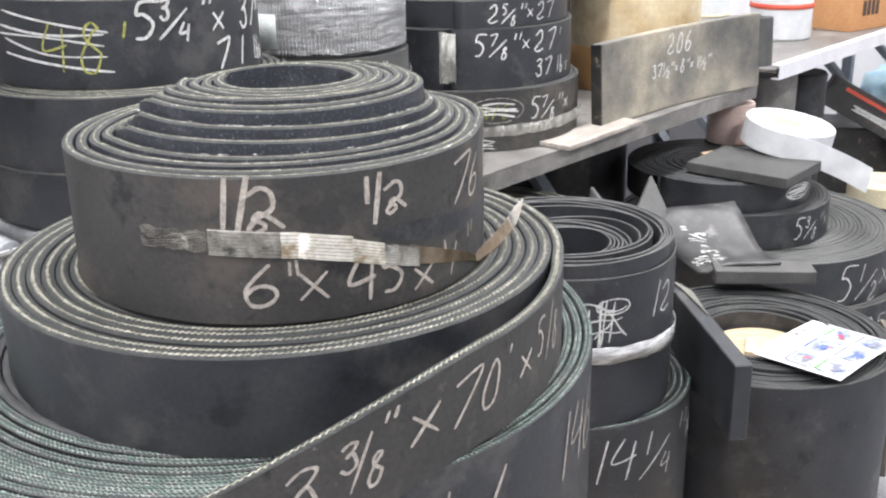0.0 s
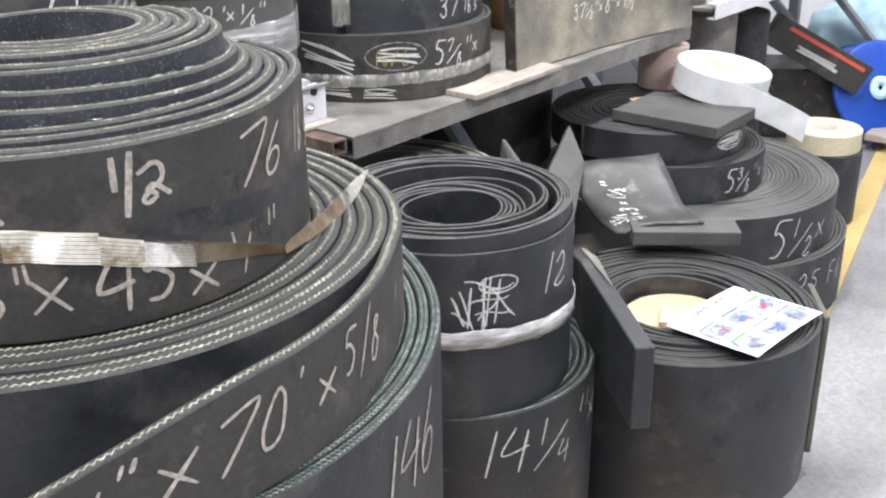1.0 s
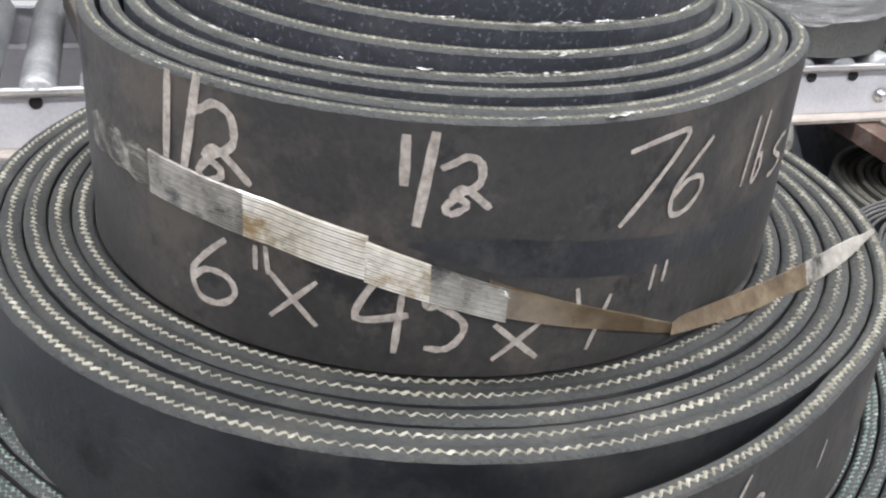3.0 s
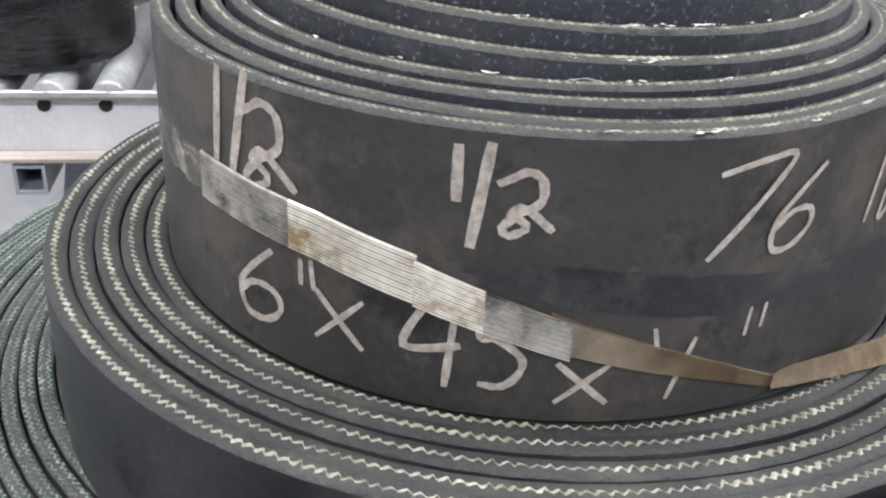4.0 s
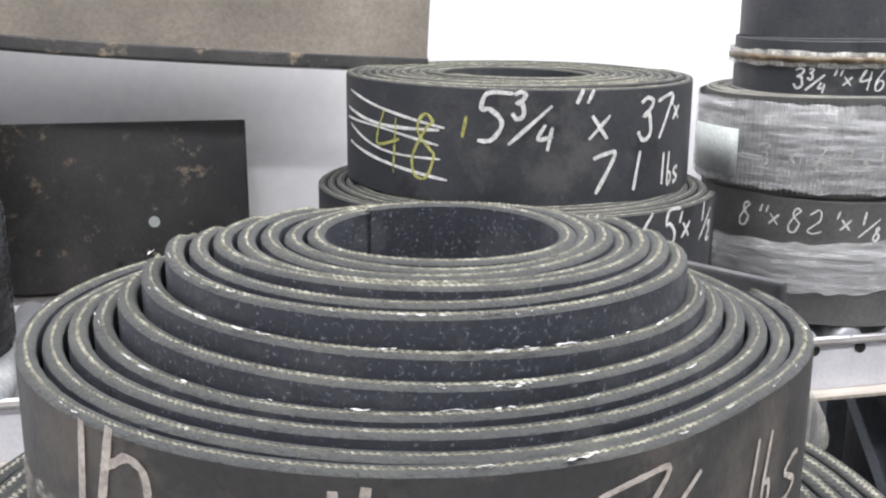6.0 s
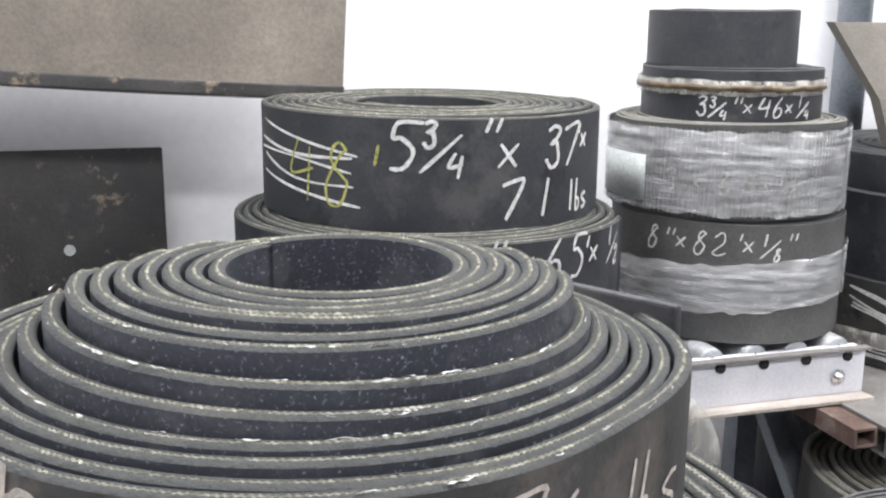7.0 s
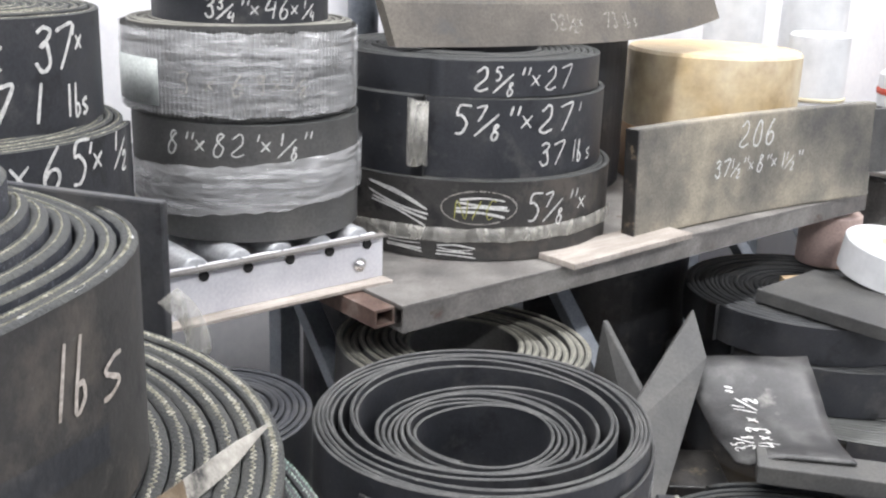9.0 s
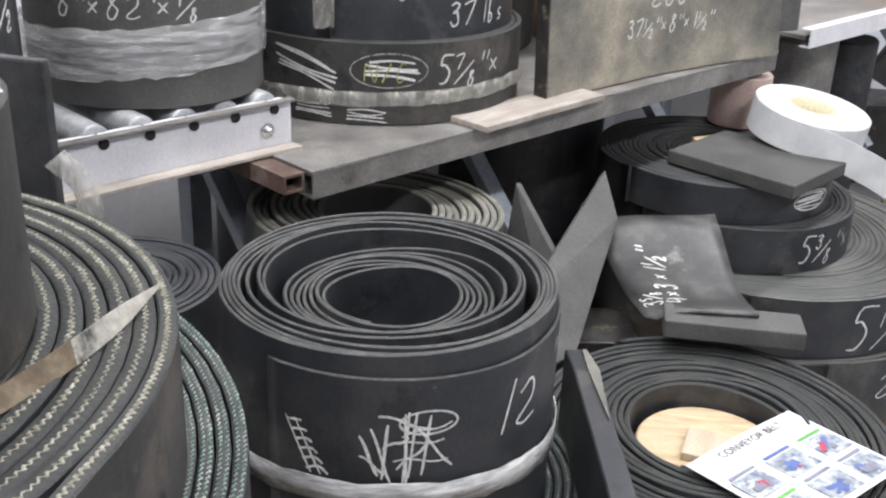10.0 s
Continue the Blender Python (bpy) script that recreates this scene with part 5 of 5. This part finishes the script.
def trough_surface(x0, z0):
    def at(u, v):
        co = Vector(trough(Vector((x0 + u, -0.0125, z0 + v))))
        return co, Vector((0, -0.85, 0.5))
    return at


chalk(slotted, lines_of("30 lbs", 0.06), trough_surface(-0.08, 0.24), 0.004, M_CHALK_FAINT, 1)
chalk(slotted, lines_of("58x34x", 0.05), trough_surface(-0.06, 0.15), 0.0035, M_CHALK_FAINT, 2)
chalk(slotted, lines_of("52{1/2}x     73 lbs", 0.03), trough_surface(-0.12, 0.028), 0.0035, M_CHALK_FAINT, 3)

tan_board = thing("leaning_slab", bench_pose(0.96, -0.09, 0.7215, -3, 0, -4.5), "thick grey belt slab stained with pale clay, standing on the shelf", "belt slab")
part("body", box("body", (0.8, 0.032, 0.225), M_SLAB_TAN, 0.005, cuts=14, bend=lambda c: (c.x, c.y - 0.03 * (c.x / 0.4) ** 2, c.z * (1 + 0.02 * c.x))), tan_board)
part("end_face", box("end_face", (0.004, 0.034, 0.222), M_SLAB_DARK, 0.001), tan_board, "dark cut end", pose(-0.402, -0.031, 0.0))
part("curl", lathe("curl", [(0.02, 0), (0.045, 0), (0.045, 0.15), (0.02, 0.15), (0.02, 0)], M_GREY, 24, False), tan_board, "curled far end", pose(0.43, -0.02, 0.06))


def bowed(x0, z0):
    return lambda u, v: (Vector((x0 + u, -0.0165 - 0.03 * ((x0 + u) / 0.4) ** 2, z0 + v)), Vector((0, -1, 0)))


chalk(tan_board, lines_of("206", 0.055), bowed(-0.06, 0.155), 0.005, M_CHALK_PALE, 1)
chalk(tan_board, lines_of("37{1/2}\"x8\"x1{1/2}\"", 0.036), bowed(-0.14, 0.095), 0.0035, M_CHALK_PALE, 2)

# ---- rolls and drums behind ----
def drum(s, d, z, r, h, mat, label, ring=None, name="big_roll"):
    ob = thing(name, bench_pose(s, d, z), label, "roll")
    part("body", lathe("body", [(0, 0), (r - 0.006, 0), (r, 0.008), (r, h - 0.008), (r - 0.006, h), (0, h)], mat, 56, False), ob)
    if ring:
        z0, zh, rm = ring
        part("band", lathe("band", [(r + 0.0005, z0), (r + 0.004, z0 + 0.002), (r + 0.004, z0 + zh - 0.002), (r + 0.0005, z0 + zh)], rm, 56), ob)
    return ob


drum(1.2, 0.21, 0.7225, 0.215, 0.325, M_TAN, "large yellowed roll with brown lower half on the shelf", (0.0, 0.135, M_TAN_DARK))
drum(0.83, 0.42, 0.7225, 0.185, 0.36, M_BLACK, "dark roll standing behind the stacks")
# two black cylinders added in place of the deep shade under the shelf
drum(1.0, 0.37, -0.016, 0.24, 0.6, M_BLACK, "black cylinder added for the shade under the shelf")
drum(0.34, 0.38, -0.016, 0.21, 0.58, M_BLACK, "slimmer black cylinder added for the shade under the shelf")
pipe = new("wall_pipe", lathe("wall_pipe", [(0, 0), (0.035, 0), (0.035, 2.6), (0, 2.6)], M_PAINT, 20))
pipe.matrix_world = bench_pose(0.39, 0.59, 0.7225)
tagged(pipe, "grey pipe running up the white wall", "pipe")
far_shelf = thing("far_shelf", bench_pose(2.55, 0, 0), "white steel roller shelf farther along the wall", "shelf")
part("deck", box("deck", (1.9, 0.62, 0.012), M_STEEL, 0.002), far_shelf, m=pose(0, 0.2, 0.72))
part("rail", channel(1.9, 0.03, 0.05, 0.03), far_shelf, m=pose(0, -0.125, 0.7))
for x in (-0.9, -0.3, 0.3, 0.9):
    part("leg", tube("leg", 0.706, 0.045, 0.045, M_PAINT), far_shelf, m=pose(x, 0.34, 0.336, 0, 90, 0))
    part("brace", box("brace", (0.045, 0.5, 0.028), M_PAINT, 0.003), far_shelf, m=pose(x, 0.12, 0.45, 45, 0, 0))
drum(1.76, 0.25, 0.7325, 0.085, 0.33, M_WHITE, "white plastic roll standing on end", (0.14, 0.012, M_CREAM))
drum(1.62, 0.45, 0.7325, 0.09, 0.28, M_CREAM, "cream foam roll behind others")
drum(1.62, 0.45, 1.0135, 0.085, 0.3, M_WHITE, "white roll standing on a cream roll")
drum(2.0, 0.42, 0.7325, 0.1, 0.5, M_WHITE, "tall white roll against the wall")
drum(2.3, 0.2, 0.7325, 0.12, 0.19, M_WHITE, "low white roll with reddish band on the far shelf", (0.12, 0.02, M_RED))
carton = thing("carton", bench_pose(2.75, 0.12, 0.7325, 0, 0, -12), "orange brown carton with dark print on the far shelf", "carton")
part("body", box("body", (0.3, 0.26, 0.24), M_ORANGE, 0.004), carton)
for k in range(4):
    part("print", box("print", (0.02, 0.002, 0.06), M_INK, 0), carton, m=pose(-0.06 + 0.03 * k, -0.1315, 0.06))
drum(3.05, 0.1, 0.7325, 0.1, 0.3, M_BLACK, "black roll at the far shelf's end")
drum(1.98, 0.1, -0.016, 0.12, 0.67, M_STEEL, "grey drum standing under the far shelf", name="drum")
drum(2.32, 0.1, -0.016, 0.1, 0.62, M_BLACK, "dark slim drum under the far shelf", name="drum")

striped = thing("striped_belt", pose(1.7, 4.44, 0.332, 0, 29, -4), "dark belt piece with a red stripe leaning on a drum", "belt piece")
part("belt", box("belt", (0.46, 0.05, 0.13), M_BROWN, 0.004), striped)
part("stripe", box("stripe", (0.36, 0.003, 0.016), M_RED, 0.001), striped, "red painted stripe", pose(0.02, -0.0265, 0.095))
chalk(striped, scribble(0.2, 0.03, 4, 5), flat_surface((-0.1, -0.0262, 0.035), (1, 0, 0), (0, 0, 1)), 0.006, M_CHALK_PALE, 3)
prop = new("prop_block", box("prop_block", (0.5, 0.3, 0.3), M_SLAB_DARK, 0.01))
prop.matrix_world = pose(1.69, 4.68, 0.0015, 0, 0, -4)
tagged(prop, "dark block carrying a striped belt piece", "block")

disc = thing("blue_reel", pose(2.02, 4.5, 0.225, 72, 0, 10), "blue plastic reel standing on its rim", "reel")
part("flange", lathe("flange", [(0, 0), (0.19, 0), (0.2, 0.008), (0.2, 0.02), (0.185, 0.026), (0.09, 0.02), (0.06, 0.03), (0.035, 0.03), (0.03, 0.0), (0, 0.0)], M_BLUE, 64), disc)
part("hub", lathe("hub", [(0.012, 0.03), (0.05, 0.03), (0.05, 0.045), (0.012, 0.045), (0.012, 0.03)], M_FILM, 24), disc, "pale hub")
part("flange", lathe("flange", [(0, -0.2), (0.19, -0.2), (0.2, -0.192), (0.2, -0.18), (0.185, -0.174), (0, -0.174)], M_BLUE, 64), disc)
part("drum", lathe("drum", [(0.1, -0.174), (0.1, 0.0)], M_BLUE, 32), disc)

bag_bm = bmesh.new()
bmesh.ops.create_icosphere(bag_bm, subdivisions=4, radius=1.0)
for v in bag_bm.verts:
    n = noise.noise(v.co * 2.2) * 0.22 + noise.noise(v.co * 6) * 0.09
    v.co = Vector((v.co.x * 0.34 * (1 + n), v.co.y * 0.3 * (1 + n), max(-0.2, v.co.z * 0.26 * (1 + n)) + 0.2))
bmesh.ops.scale(bag_bm, vec=(0.85, 0.85, 0.7), verts=bag_bm.verts)
bag = new("plastic_sack", solid(bag_bm, "plastic_sack", M_FILM, True))
bag.matrix_world = pose(2.28, 5.3, 0.152)
tagged(bag, "crumpled pale blue plastic sack on a box", "sack")
crate = new("low_box", box("low_box", (0.6, 0.5, 0.15), M_PAINT, 0.01))
crate.matrix_world = pose(2.28, 5.3, 0.0015, 0, 0, 20)
tagged(crate, "grey box carrying a plastic sack", "box")

post = new("orange_post", box("orange_post", (0.09, 0.09, 2.6), M_ORANGE, 0.006))
post.matrix_world = pose(2.22, 4.34, 0.075, 0, 0, 20)
tagged(post, "orange painted rack post", "post")
dolly = thing("dolly", pose(2.26, 4.36, 0, 0, 0, -36), "low dolly on casters under the orange post", "dolly")
part("deck", box("deck", (0.5, 0.4, 0.03), M_PLANK, 0.004), dolly, m=pose(0, 0, 0.044))
for sx, sy in ((-1, -1), (1, -1), (1, 1), (-1, 1)):
    w = part("caster", lathe("caster", [(0, -0.012), (0.02, -0.012), (0.022, -0.008), (0.022, 0.008), (0.02, 0.012), (0, 0.012)], M_BLACK, 20), dolly, m=pose(sx * 0.2, sy * 0.16, 0.022, 90, 0, 0))
